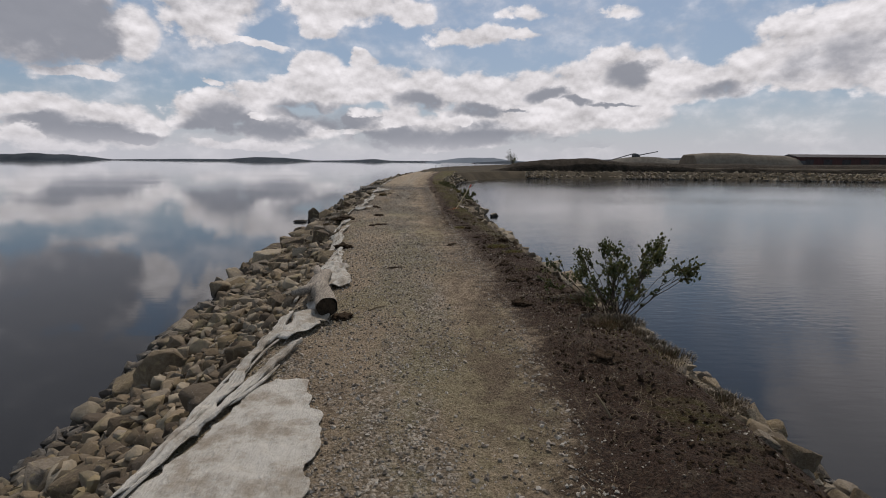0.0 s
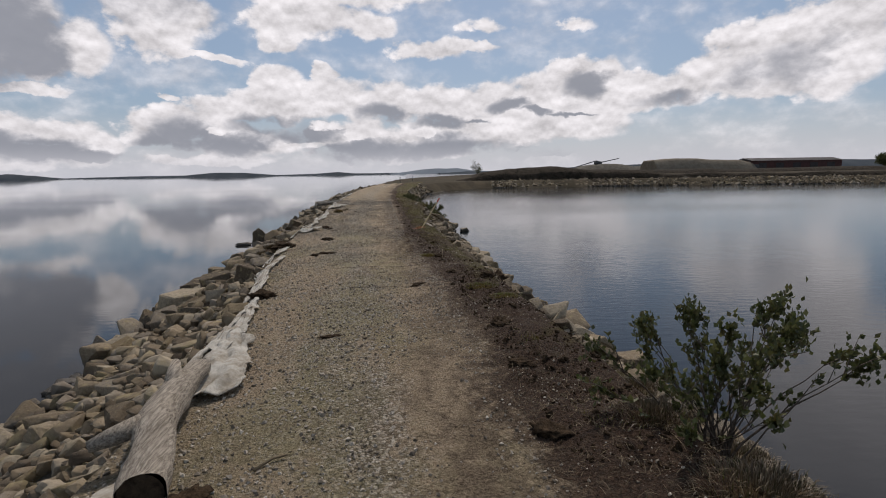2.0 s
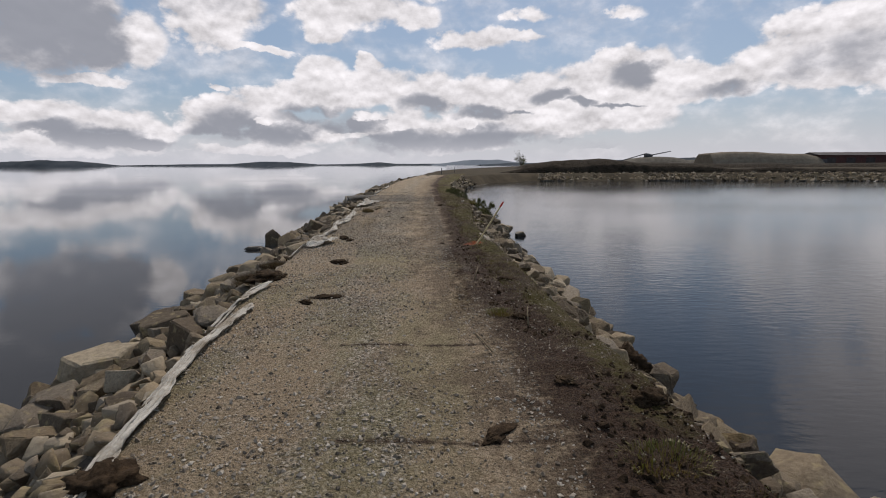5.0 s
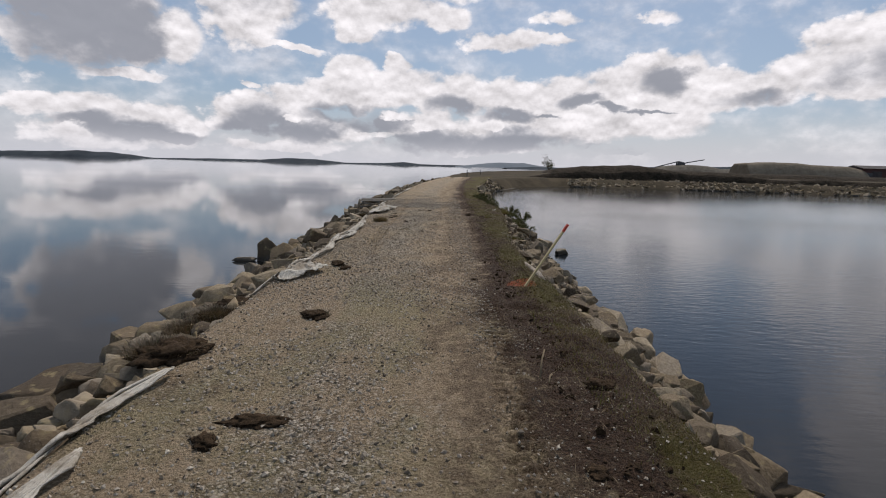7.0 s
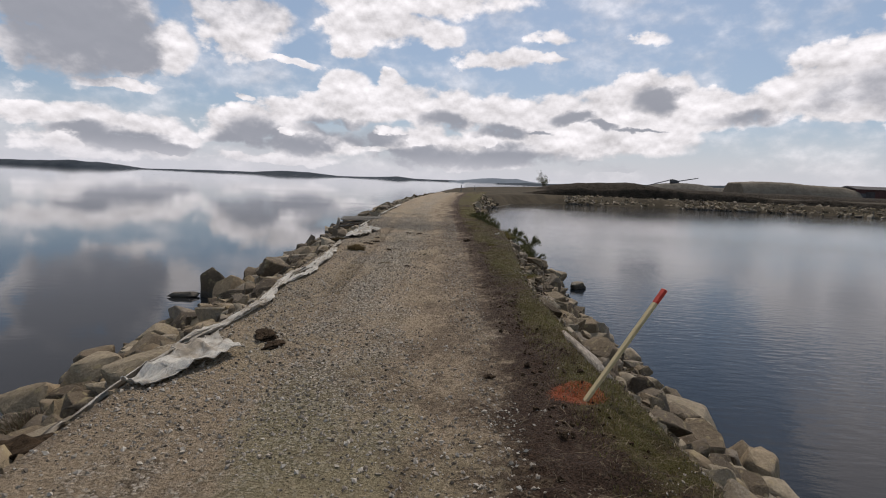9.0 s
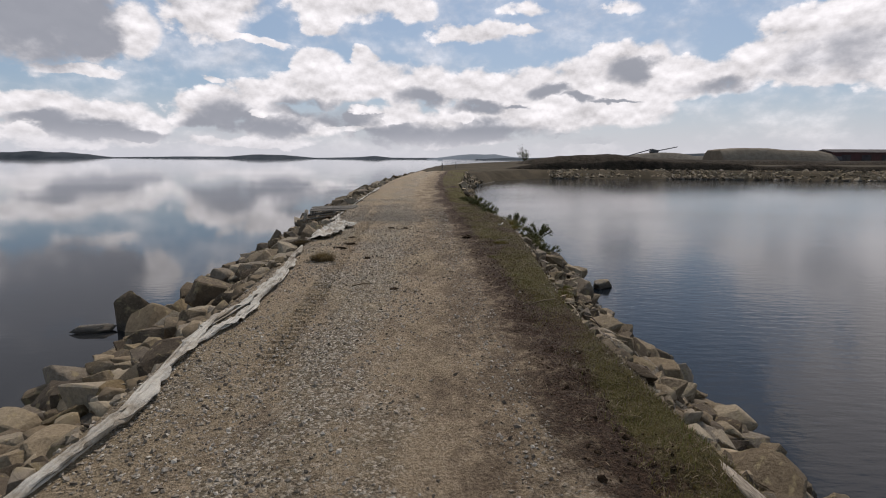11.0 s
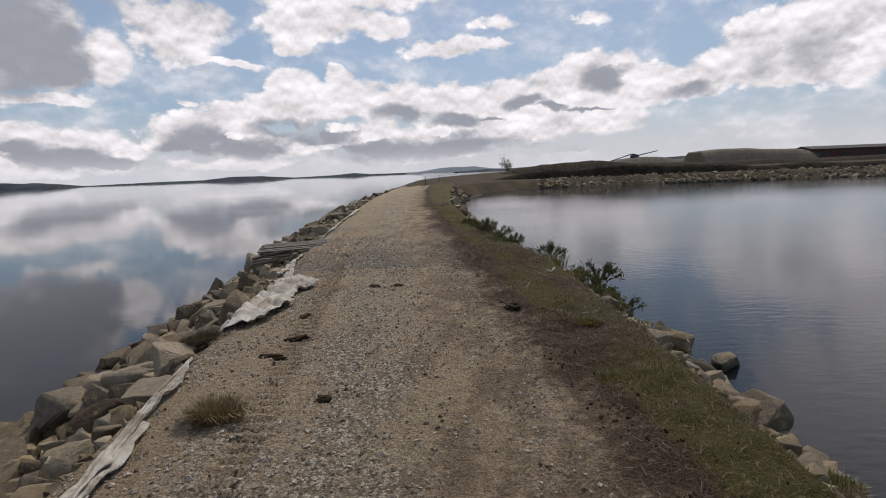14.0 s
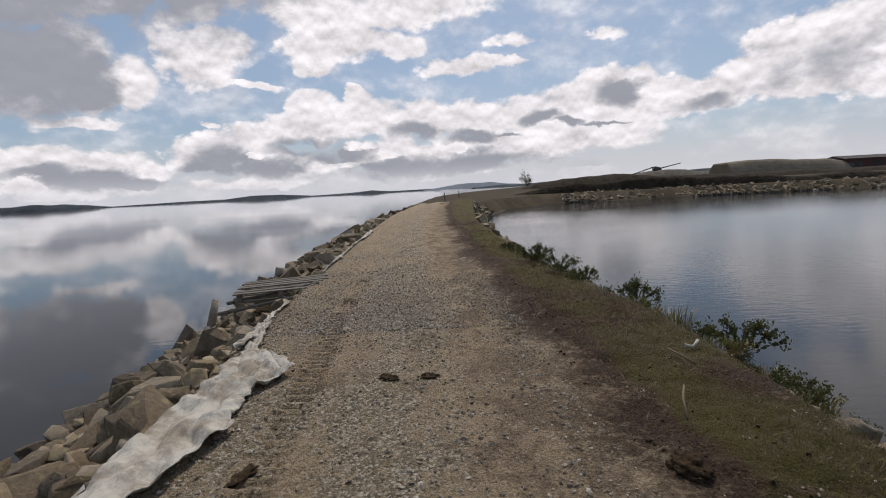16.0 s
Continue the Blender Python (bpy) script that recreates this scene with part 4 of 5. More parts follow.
def sheet(left, right, rows, cols, seed, label, fold=0.02, folds=5.0, lift=0.015, crease=CREASE, ragged=1.0):
    """A worn fabric sheet between two edge lines, wrinkled along its length."""
    left, right = np.array(left, float), np.array(right, float)

    def along(pts, n):
        t = np.r_[0, np.cumsum(np.hypot(*np.diff(pts[:, :2], axis=0).T))]
        q = np.linspace(0, t[-1], n)
        return np.stack([np.interp(q, t, pts[:, i]) for i in range(2)], 1)

    A, B = along(left, rows), along(right, rows)
    u = np.linspace(0, 1, cols)[None, :, None]
    P = A[:, None] * (1 - u) + B[:, None] * u
    X, Y = P[..., 0], P[..., 1]
    U = np.repeat(np.linspace(0, 1, cols)[None], rows, 0)
    rag = ragged * 0.06 * fnoise(X, Y, 9, seed) + ragged * 0.09 * fnoise(X, Y, 2.5, seed + 1)
    X = X + rag * smooth01(np.abs(U - 0.5), 0.3, 0.5)
    Y = Y + 0.5 * rag
    w = fnoise(X, Y, 1.2, seed + 2)
    Z = np.maximum(height(X, Y), height(X, Y) * 0 - 0.5) + lift + fold * np.abs(np.sin(3.1416 * folds * U + 3.2 * w + 0.9 * np.sin(Y * 2.1))) ** 0.7 * (0.6 + 0.6 * fnoise(X, Y, 1.5, seed + 3)) + 0.014 * np.abs(fnoise(X, Y, 7, seed + 4)) + crease * (1 - np.abs(fnoise(X * 1.6 + 0.4 * w, Y, 2.6, seed + 5)) * 2.2).clip(0, 1)
    idx = np.arange(rows * cols).reshape(rows, cols)
    faces = np.stack([idx[:-1, :-1], idx[:-1, 1:], idx[1:, 1:], idx[1:, :-1]], -1).reshape(-1, 4)
    ob = mesh_np("geotextile_sheet", np.stack([X, Y, Z], -1).reshape(-1, 3), faces, CLOTH, smooth=True)
    mod = ob.modifiers.new("thickness", "SOLIDIFY")
    mod.thickness, mod.offset = 0.006, 1
    return tagged(ob, label, "geotextile")


def ribbon(path, width, seed, label, fold=0.034, folds=4.5):
    """A strip of fabric gathered into ropy folds, of uneven width."""
    p = np.array(path, float)
    w = np.array(width if isinstance(width, (list, tuple)) else [width] * len(p), float)
    run = np.r_[0, np.cumsum(np.hypot(*np.diff(p, axis=0).T))]
    q = np.linspace(0, run[-1], max(12, int(run[-1] / 0.12)))
    p = np.stack([np.interp(q, run, p[:, 0]), np.interp(q, run, p[:, 1])], 1)
    w = (np.interp(q, run, w) * (0.8 + 0.75 * fnoise(q, q * 0, 1.7, seed + 30)) * np.clip(np.minimum(q + 0.04, q[-1] - q + 0.04) / 0.4, 0, 1))[:, None] / 2
    d = np.gradient(p, axis=0)
    d /= np.linalg.norm(d, axis=1)[:, None]
    nrm = np.stack([d[:, 1], -d[:, 0]], 1)
    p = p + nrm * (0.05 * fnoise(q, q * 0, 0.9, seed + 31))[:, None]
    ob = sheet(p - nrm * w, p + nrm * w, max(40, len(p) * 4), 40, seed, label, fold * 1.3, folds, 0.012, 0.03, 0.6)
    # gathered folds that run along the strip and cross one another
    for k in range(4):
        off = (0.85 * (k - 1.5) / 1.5 + 0.9 * fnoise(q, q * 0, 0.8, seed + 40 + k)) * (0.5 * w[:, 0] + 0.03)
        a, b = (0, len(q)) if k < 2 else sorted(np.random.randint(0, len(q), 2))
        if b - a < 4:
            continue
        c = (p + nrm * off[:, None])[a:b]
        r = 0.011 + 0.007 * fnoise(q, q * 0, 1.4, seed + 50 + k)[a:b]
        r[0] = r[-1] = 0.004
        z = np.maximum(height(c[:, 0], c[:, 1]), -0.5) + 0.04 + 0.02 * fnoise(q, q * 0, 1.1, seed + 60 + k)[a:b]
        bm = bmesh.new()
        tube(bm, [(float(x), float(y), float(h)) for (x, y), h in zip(c, z)], [float(v) for v in r], 6)
        part("fold", bm, CLOTH, ob, smooth=True)
    return ob


BUNCH = "bunched off-white geotextile strip along the track edge"
sheet([(0.5, 0.5), (0.62, 2.0), (0.72, 3.0), (0.86, 3.9), (0.95, 4.22)], [(1.6, 0.5), (1.55, 2.0), (1.5, 3.0), (1.39, 3.72), (1.16, 4.22)], 160, 70, 3, "flat off-white geotextile sheet with ragged edge on gravel", 0.004, 3, 0.012, 0.008)
ribbon([(0.38, 0.5), (0.5, 2.0), (0.62, 3.2), (0.7, 4.1), (0.66, 5.0), (0.62, 5.7)], [0.13, 0.15, 0.14, 0.12, 0.12, 0.1], 4, BUNCH)
ribbon([(0.72, 3.4), (0.86, 4.3), (0.93, 4.95)], [0.07, 0.08, 0.05], 5, BUNCH, 0.04, 2.5)
sheet([(0.66, 5.0), (0.75, 5.6), (0.7, 6.1)], [(0.84, 5.0), (1.05, 5.55), (0.95, 6.0)], 30, 20, 6, "torn off-white geotextile scrap under a log", 0.015, 2)
sheet([(0.62, 6.7), (0.6, 7.4), (0.42, 8.3)], [(0.98, 6.95), (0.92, 7.5), (0.62, 8.3)], 40, 24, 7, "torn off-white geotextile scrap beside a log", 0.02, 3)
ribbon([(0.46, 6.4), (0.42, 7.2), (0.44, 8.2), (0.36, 9.2), (0.16, 10.4), (-0.03, 11.5), (-0.12, 12.9)], [0.12, 0.16, 0.16, 0.14, 0.13, 0.1, 0.06], 8, BUNCH)
ribbon([(0.66, 7.6), (0.5, 8.6), (0.42, 9.35), (0.2, 10.3)], [0.14, 0.1, 0.08, 0.1], 9, BUNCH, 0.035, 1.5)
ribbon([(0.1, 9.9), (0.06, 10.6), (-0.1, 11.3), (-0.26, 11.9), (-0.33, 12.7), (-0.26, 13.9)], [0.12, 0.13, 0.12, 0.1, 0.08, 0.05], 10, BUNCH)
sheet([(-0.66, 16.75), (-0.62, 17.2), (-0.56, 17.9)], [(-0.46, 16.75), (-0.27, 17.05), (-0.17, 17.5)], 70, 44, 11, "crumpled white geotextile sheet half buried in gravel", 0.035, 4, 0.01, 0.07)
ribbon([(-0.8, 15.9), (-0.74, 16.8), (-0.66, 17.9), (-0.58, 19.0), (-0.8, 20.4), (-0.85, 21.2)], [0.09, 0.12, 0.09, 0.09, 0.1, 0.08], 12, BUNCH, 0.04, 2)
ribbon([(-0.86, 20.6), (-0.78, 21.6), (-0.82, 22.6), (-0.9, 23.3), (-1.0, 24.1), (-1.1, 24.9)], [0.06, 0.07, 0.1, 0.07, 0.06, 0.04], 13, BUNCH, 0.045, 2)
ribbon([(-0.72, 20.2), (-0.66, 21.2), (-0.7, 22.0), (-0.8, 22.9), (-0.95, 23.8)], [0.05, 0.09, 0.06, 0.09, 0.04], 17, BUNCH, 0.04, 2)
sheet([(-1.5, 25.7), (-1.36, 26.5), (-1.24, 27.8), (-1.3, 28.9), (-1.5, 29.3)], [(-1.0, 25.9), (-0.76, 26.7), (-0.84, 27.3), (-0.62, 27.85), (-1.14, 28.4), (-1.36, 29.4)], 170, 80, 14, "crumpled off-white geotextile sheet draped over stones", 0.045, 3, 0.012, 0.06)
ribbon([(-1.4, 28.4), (-1.36, 29.2), (-1.55, 30.1), (-1.5, 30.6)], [0.12, 0.14, 0.1, 0.06], 15, BUNCH, 0.05, 2)
ribbon([(-1.75, 33.8), (-1.9, 38), (-2.0, 43)], [0.3, 0.2, 0.3], 16, BUNCH, 0.04, 2)


# ---- log ----
def driftwood_log():
    top = empty("driftwood_log", Matrix.Identity(4), "bleached bent driftwood log with one end painted dark", "log")
    pts = [Vector(p) for p in ((0.99, 5.62, 0.13), (0.93, 5.85, 0.14), (0.82, 6.1, 0.15), (0.72, 6.4, 0.15), (0.68, 6.7, 0.14), (0.66, 7.0, 0.13), (0.64, 7.22, 0.12))]
    rad = [0.098, 0.095, 0.105, 0.112, 0.095, 0.08, 0.07]
    bm = bmesh.new()
    P, R = [], []
    for i in range(len(pts) - 1):
        for s in range(4):
            P.append(pts[i].lerp(pts[i + 1], s / 4))
            R.append(rad[i] * (1 - s / 4) + rad[i + 1] * s / 4)
    tube(bm, P, R, 20, False)
    for v in bm.verts:
        v.co += 0.026 * noise.noise_vector(Vector((v.co.x * 7, v.co.y * 2.2, v.co.z * 7))) + 0.012 * noise.noise_vector(v.co * 20)
    bmesh.ops.recalc_face_normals(bm, faces=bm.faces)
    part("trunk", bm, DRIFT, top, smooth=True)
    # flat plug in the near end; its near-black colour stands for shade
    bm = bmesh.new()
    d = (pts[1] - pts[0]).normalized()
    tube(bm, [pts[0] + d * 0.006, pts[0] + d * 0.05, pts[0] + d * 0.12], [0.094, 0.07, 0.035], 20, True)
    part("dark_end", bm, END_SHADE, top, "dark end with shade in its colour")
    for k, (p, q) in enumerate((((0.75, 6.15, 0.2), (0.55, 6.0, 0.16)), ((0.7, 6.6, 0.17), (0.6, 6.9, 0.26)))):
        bm = bmesh.new()
        tube(bm, [p, Vector(p).lerp(Vector(q), 0.6), q], [0.06, 0.05, 0.03], 8)
        part("branch_stub", bm, DRIFT, top, smooth=True)
    return top


driftwood_log()


# ---- marker stake, pole, sticks ----
def marker_stake():
    a, b = Vector((2.49, 16.86, -0.02)), Vector((3.02, 16.95, 0.82))
    d = b - a
    top = empty("marker_stake", Matrix.Translation(a) @ d.to_track_quat("Z", "Y").to_matrix().to_4x4(), "leaning pale wooden survey stake with a red top", "stake")
    n = d.length
    bm = bmesh.new()
    box(bm, 0, 0, (n - 0.11) / 2, 0.042, 0.022, n - 0.11, 0.003)
    part("lath", bm, LATH, top)
    bm = bmesh.new()
    box(bm, 0, 0, n - 0.055, 0.044, 0.024, 0.11, 0.003)
    part("red_tip", bm, REDPAINT, top, "red spray-painted tip")


def stick(pts, r, label, mat=DRIFT, name="stick", category="stick"):
    bm = bmesh.new()
    n = len(pts)
    tube(bm, pts, [r * (1 - 0.35 * i / n) for i in range(n)], 7)
    for v in bm.verts:
        v.co += r * 0.3 * noise.noise_vector(v.co * 9)
    return tagged(part(name, bm, mat, smooth=True), label, category)


marker_stake()
stick([(2.83, 17.35, -0.02), (2.78, 17.75, 0.03), (2.74, 18.2, 0.03), (2.7, 18.7, 0.0)], 0.05, "bleached grey driftwood pole lying on the bank", name="driftwood_pole", category="driftwood")
TW = "thin pale dry twig lying on the verge"
for x, y, dx, dy, h in ((2.35, 14.1, 0.06, 0.25, 0.12), (2.45, 14.2, -0.05, -0.2, 0.02), (2.75, 12.2, 0.02, 0.2, 0.12), (2.25, 12.0, 0.1, -0.5, 0.02), (3.3, 5.2, 0.03, 0.05, 0.17), (3.1, 3.7, -0.06, 0.12, 0.1), (2.9, 9.2, -0.05, 0.2, 0.02), (2.2, 21.4, 0.3, 0.15, 0.02), (2.0, 26.6, 0.12, 0.3, 0.08), (2.45, 27.4, -0.1, 0.25, 0.04), (2.1, 25.0, -0.15, 0.1, 0.03), (2.85, 22.2, 0.5, -0.5, -0.2), (3.2, 22.5, 0.35, -0.6, -0.15), (3.0, 21.6, 0.25, -0.4, -0.1), (1.35, 6.0, 0.15, 0.1, 0.02), (0.2, 22.3, 0.2, 0.12, 0.01)):
    z = grounded(x, y) + 0.01
    stick([(x, y, z), (x + dx * 0.5, y + dy * 0.5 + 0.03, z + h * 0.6), (x + dx, y + dy, z + h)], 0.008, TW, STRAW, "twig", "twig")


# ---- clods and tufts ----
def clod(x, y, sx, sy, sz, seed, label):
    bm = bmesh.new()
    bmesh.ops.create_icosphere(bm, subdivisions=4, radius=1)
    for v in bm.verts:
        v.co *= 1 + 0.55 * noise.noise(v.co * 1.7 + Vector((seed, 0, 0))) + 0.4 * noise.noise(v.co * 4.5 + Vector((0, seed, 0))) + 0.12 * noise.noise(v.co * 11)
        v.co = Vector((v.co.x * sx, v.co.y * sy, max(v.co.z, -0.4) * sz))
    ob = part("earth_clod", bm, CLOD, smooth=True)
    ob.matrix_world = pose(x, y, grounded(x, y) + sz * 0.25, 0, 0, seed * 37 % 180)
    return tagged(ob, label, "clod")


CL = "dark clod of earth and roots on the gravel"
for i, c in enumerate(((0.36, 9.8, 0.16, 0.14, 0.09), (1.12, 5.75, 0.13, 0.1, 0.05), (-0.12, 18.0, 0.2, 0.1, 0.06), (0.31, 15.45, 0.15, 0.13, 0.06), (0.62, 13.35, 0.2, 0.08, 0.035), (0.42, 13.1, 0.07, 0.1, 0.04), (0.03, 17.8, 0.13, 0.07, 0.04), (-0.72, 16.1, 0.22, 0.3, 0.1), (-0.45, 14.25, 0.25, 0.3, 0.12), (-0.75, 15.0, 0.28, 0.25, 0.12), (-1.3, 25.6, 0.16, 0.18, 0.09), (-0.5, 25.0, 0.05, 0.14, 0.03), (-0.42, 25.5, 0.06, 0.16, 0.03), (-0.52, 26.3, 0.05, 0.15, 0.02), (1.42, 8.15, 0.12, 0.05, 0.015), (2.3, 10.3, 0.15, 0.06, 0.03), (0.72, 22.2, 0.05, 0.05, 0.02), (0.12, 24.1, 0.06, 0.05, 0.03), (-1.75, 30.9, 0.3, 0.25, 0.14), (1.1, 4.2, 0.06, 0.1, 0.02), (1.9, 17.3, 0.05, 0.05, 0.02), (2.5, 13.0, 0.07, 0.06, 0.025), (2.8, 10.9, 0.08, 0.07, 0.03), (3.0, 7.2, 0.09, 0.08, 0.03), (2.72, 12.4, 0.09, 0.08, 0.05), (3.75, 12.4, 0.2, 0.25, 0.26), (1.78, 26.1, 0.13, 0.09, 0.06), (0.15, 27.6, 0.09, 0.06, 0.025), (0.46, 27.6, 0.08, 0.06, 0.025), (2.72, 13.9, 0.1, 0.08, 0.05), (3.05, 8.3, 0.13, 0.1, 0.06), (3.35, 4.6, 0.15, 0.12, 0.07), (2.95, 6.2, 0.12, 0.1, 0.05), (3.3, 10.7, 0.14, 0.1, 0.07))):
    clod(c[0], c[1], c[2] * 0.85, c[3] * 0.85, c[4] * 0.7, i + 1, CL)


def tuft(x, y, r, h, n, mat, label, name="grass_tuft"):
    a = np.random.uniform(0, 6.283, n)
    q = r * np.sqrt(np.random.uniform(0, 1, n))
    bx, by = q * np.cos(a), q * np.sin(a) * 0.7
    lean = np.clip(q / r * 0.75 + np.random.uniform(-0.15, 0.25, n), 0.02, 0.97)
    ln = h * np.random.uniform(0.55, 1.15, n)
    out = np.stack([np.cos(a + np.random.normal(0, 0.5, n)), np.sin(a + np.random.normal(0, 0.5, n))], 1)
    side = np.stack([-out[:, 1], out[:, 0], np.zeros(n)], 1) * 0.0025
    base = np.stack([bx, by, np.zeros(n)], 1)
    mid = base + np.concatenate([out * (lean * ln * 0.3)[:, None], (ln * 0.6)[:, None]], 1)
    tip = base + np.concatenate([out * (lean * ln)[:, None], (ln * np.sqrt(1 - lean**2) + 0.01)[:, None]], 1)
    V = np.stack([base - side, base + side, mid + side, mid - side, tip], 1).reshape(-1, 3)
    o = (np.arange(n) * 5)[:, None]
    F = np.concatenate([o + (0, 1, 2), o + (0, 2, 3), o + (3, 2, 4)], 0)
    ob = mesh_np(name, V, F, mat)
    ob.matrix_world = pose(x, y, grounded(x, y) - 0.01)
    return tagged(ob, label, "grass")


tuft(-0.53, 23.9, 0.17, 0.15, 900, DRY, "dry tan grass tussock on the gravel edge")
tuft(0.33, 15.48, 0.13, 0.06, 400, MATTED, "dry brown grass tussock on the gravel")
for x, y, r in ((-0.55, 14.3, 0.3), (-0.85, 14.9, 0.32), (-0.75, 15.6, 0.25), (-1.2, 15.4, 0.35), (-1.5, 16.4, 0.35), (-1.75, 17.3, 0.3), (-1.1, 16.2, 0.25), (-1.35, 25.7, 0.22)):
    tuft(x, y, r, 0.1, 1300, MATTED, "dark brown withered tussock among shore stones").location.z += 0.1
for x, y, r, h in ((2.35, 25.4, 0.1, 0.06), (2.1, 24.2, 0.1, 0.05), (3.1, 10.0, 0.16, 0.07), (3.3, 9.4, 0.12, 0.06), (2.9, 23.2, 0.16, 0.08), (2.75, 22.4, 0.14, 0.07), (2.55, 12.6, 0.12, 0.06), (3.2, 26.5, 0.2, 0.1), (2.9, 28.0, 0.22, 0.1)):
    tuft(x, y, r * 1.5, h * 0.6, 500, BLADE, "low green grass tuft on the verge")


for x, y, r, h in ((3.75, 5.6, 0.3, 0.16), (4.0, 5.2, 0.34, 0.18), (4.15, 5.9, 0.3, 0.2), (3.6, 6.3, 0.25, 0.14), (4.25, 4.7, 0.3, 0.16), (3.8, 7.0, 0.22, 0.12), (4.3, 6.6, 0.3, 0.2)):
    tuft(x, y, r, 0.4 * h, 1100, MATTED, "dark brown withered tussock under a shrub on the bank")
# ---- shrubs ----
def leaf_mesh(points, dirs, size, rng):
    V, F = [], []
    for p, d in zip(points, dirs):
        d = (d + Vector((rng.gauss(0, 0.6), rng.gauss(0, 0.6), rng.gauss(0.25, 0.5)))).normalized()
        s = d.cross(Vector((rng.gauss(0, 1), rng.gauss(0, 1), rng.gauss(0, 1)))).normalized()
        up = s.cross(d) * 0.12
        L, W = size * rng.uniform(0.7, 1.25), size * rng.uniform(0.28, 0.42)
        b = len(V)
        V += [p, p + d * L * 0.45 + s * W + up * L, p + d * L, p + d * L * 0.45 - s * W + up * L, p + d * L * 0.5]
        F += [(b, b + 1, b + 4), (b + 1, b + 2, b + 4), (b + 2, b + 3, b + 4), (b + 3, b, b + 4)]
    return np.array([tuple(v) for v in V]), np.array(F)


def shrub(m, label, stems, spread, high, leaves, leaf_size, seed, bare=0.45, bias=(0, 0)):
    rng = random.Random(seed)
    top = empty("shrub", m, label, "shrub", "shrubs on the pond bank")
    pts, dirs = [], []
    for k in range(stems):
        a = rng.uniform(0, 6.283)
        out = spread * rng.uniform(0.25, 1.0)
        h = high * rng.uniform(0.62, 1.05) * (1 - 0.35 * (out / spread) ** 2)
        end = Vector((math.cos(a) * out + bias[0], math.sin(a) * out * 0.75 + bias[1], h))
        root = Vector((rng.gauss(0, 0.07), rng.gauss(0, 0.07), -0.05))
        ctrl = Vector((end.x * 0.35, end.y * 0.35, h * 0.55))
        P = []
        for i in range(9):
            t = i / 8
            q = root * (1 - t) ** 2 + ctrl * 2 * t * (1 - t) + end * t * t
            P.append(q + Vector((rng.gauss(0, 0.012), rng.gauss(0, 0.012), 0)))
        bm = bmesh.new()
        r0 = 0.008 * rng.uniform(0.7, 1.2) * high
        tube(bm, P, [r0 * (1 - 0.8 * i / 8) for i in range(9)], 5)
        # side twigs
        for _ in range(4):
            i = rng.randint(3, 7)
            d = (P[min(i + 1, 8)] - P[i]).normalized()
            e = P[i] + (d + Vector((rng.gauss(0, 0.6), rng.gauss(0, 0.6), rng.uniform(0, 0.5)))).normalized() * high * rng.uniform(0.12, 0.26)
            tube(bm, [P[i], P[i].lerp(e, 0.5) + Vector((0, 0, 0.01)), e], [r0 * 0.5, r0 * 0.35, r0 * 0.15], 4)
            for _ in range(leaves // (stems * 9)):
                t = rng.uniform(0.45, 1.02)
                pts.append(P[i].lerp(e, t))
                dirs.append(d)
        part("stem", bm, BARK, top)
        for _ in range(leaves // (stems * 3)):
            t = rng.uniform(bare, 1.0) ** 0.7
            i = min(int(t * 8), 7)
            pts.append(P[i].lerp(P[i + 1], t * 8 - i))
            dirs.append((P[i + 1] - P[i]).normalized())
        for _ in range(leaves // (stems * 3)):
            pts.append(end + Vector((rng.gauss(0, 0.03), rng.gauss(0, 0.03), rng.gauss(-0.02, 0.045))))
            dirs.append(Vector((0, 0, 1)))
    V, F = leaf_mesh(pts, dirs, leaf_size, rng)
    mesh_np("foliage", V, F, LEAF, top, "small green leaves")
    return top


shrub(pose(4.0, 6.3, -0.3, 0, 0, 0), "green leafy rugosa shrub with bare dark stems on the bank", 34, 0.85, 1.02, 3600, 0.04, 7, 0.82, (0.1, 0.0))
low = shrub(pose(3.7, 28.9, -0.45), "low dense green shrub overhanging the pond", 16, 0.5, 0.36, 2000, 0.035, 8, 0.2)
low2 = shrub(pose(3.4, 31.2, -0.5), "low dense green shrub overhanging the pond", 18, 0.6, 0.42, 2400, 0.035, 9, 0.2)
for k in range(30):
    y = 26.9 + 8.6 * (k / 29) ** 1.15 + random.uniform(-0.12, 0.12)
    x = float(np.interp(y, (26.5, 28, 30, 31, 32, 34, 36), (3.55, 3.65, 3.5, 3.15, 2.85, 2.6, 2.4))) + random.uniform(-0.42, 0.12)
    thing = copy_thing((low, low2)[k % 2], pose(x, y, grounded(x, y) - 0.03, 0, 0, random.uniform(0, 360)))
    thing.scale = [random.uniform(0.4, 0.75) * (1.0 if 27.5 < y < 33 else 0.65)] * 3


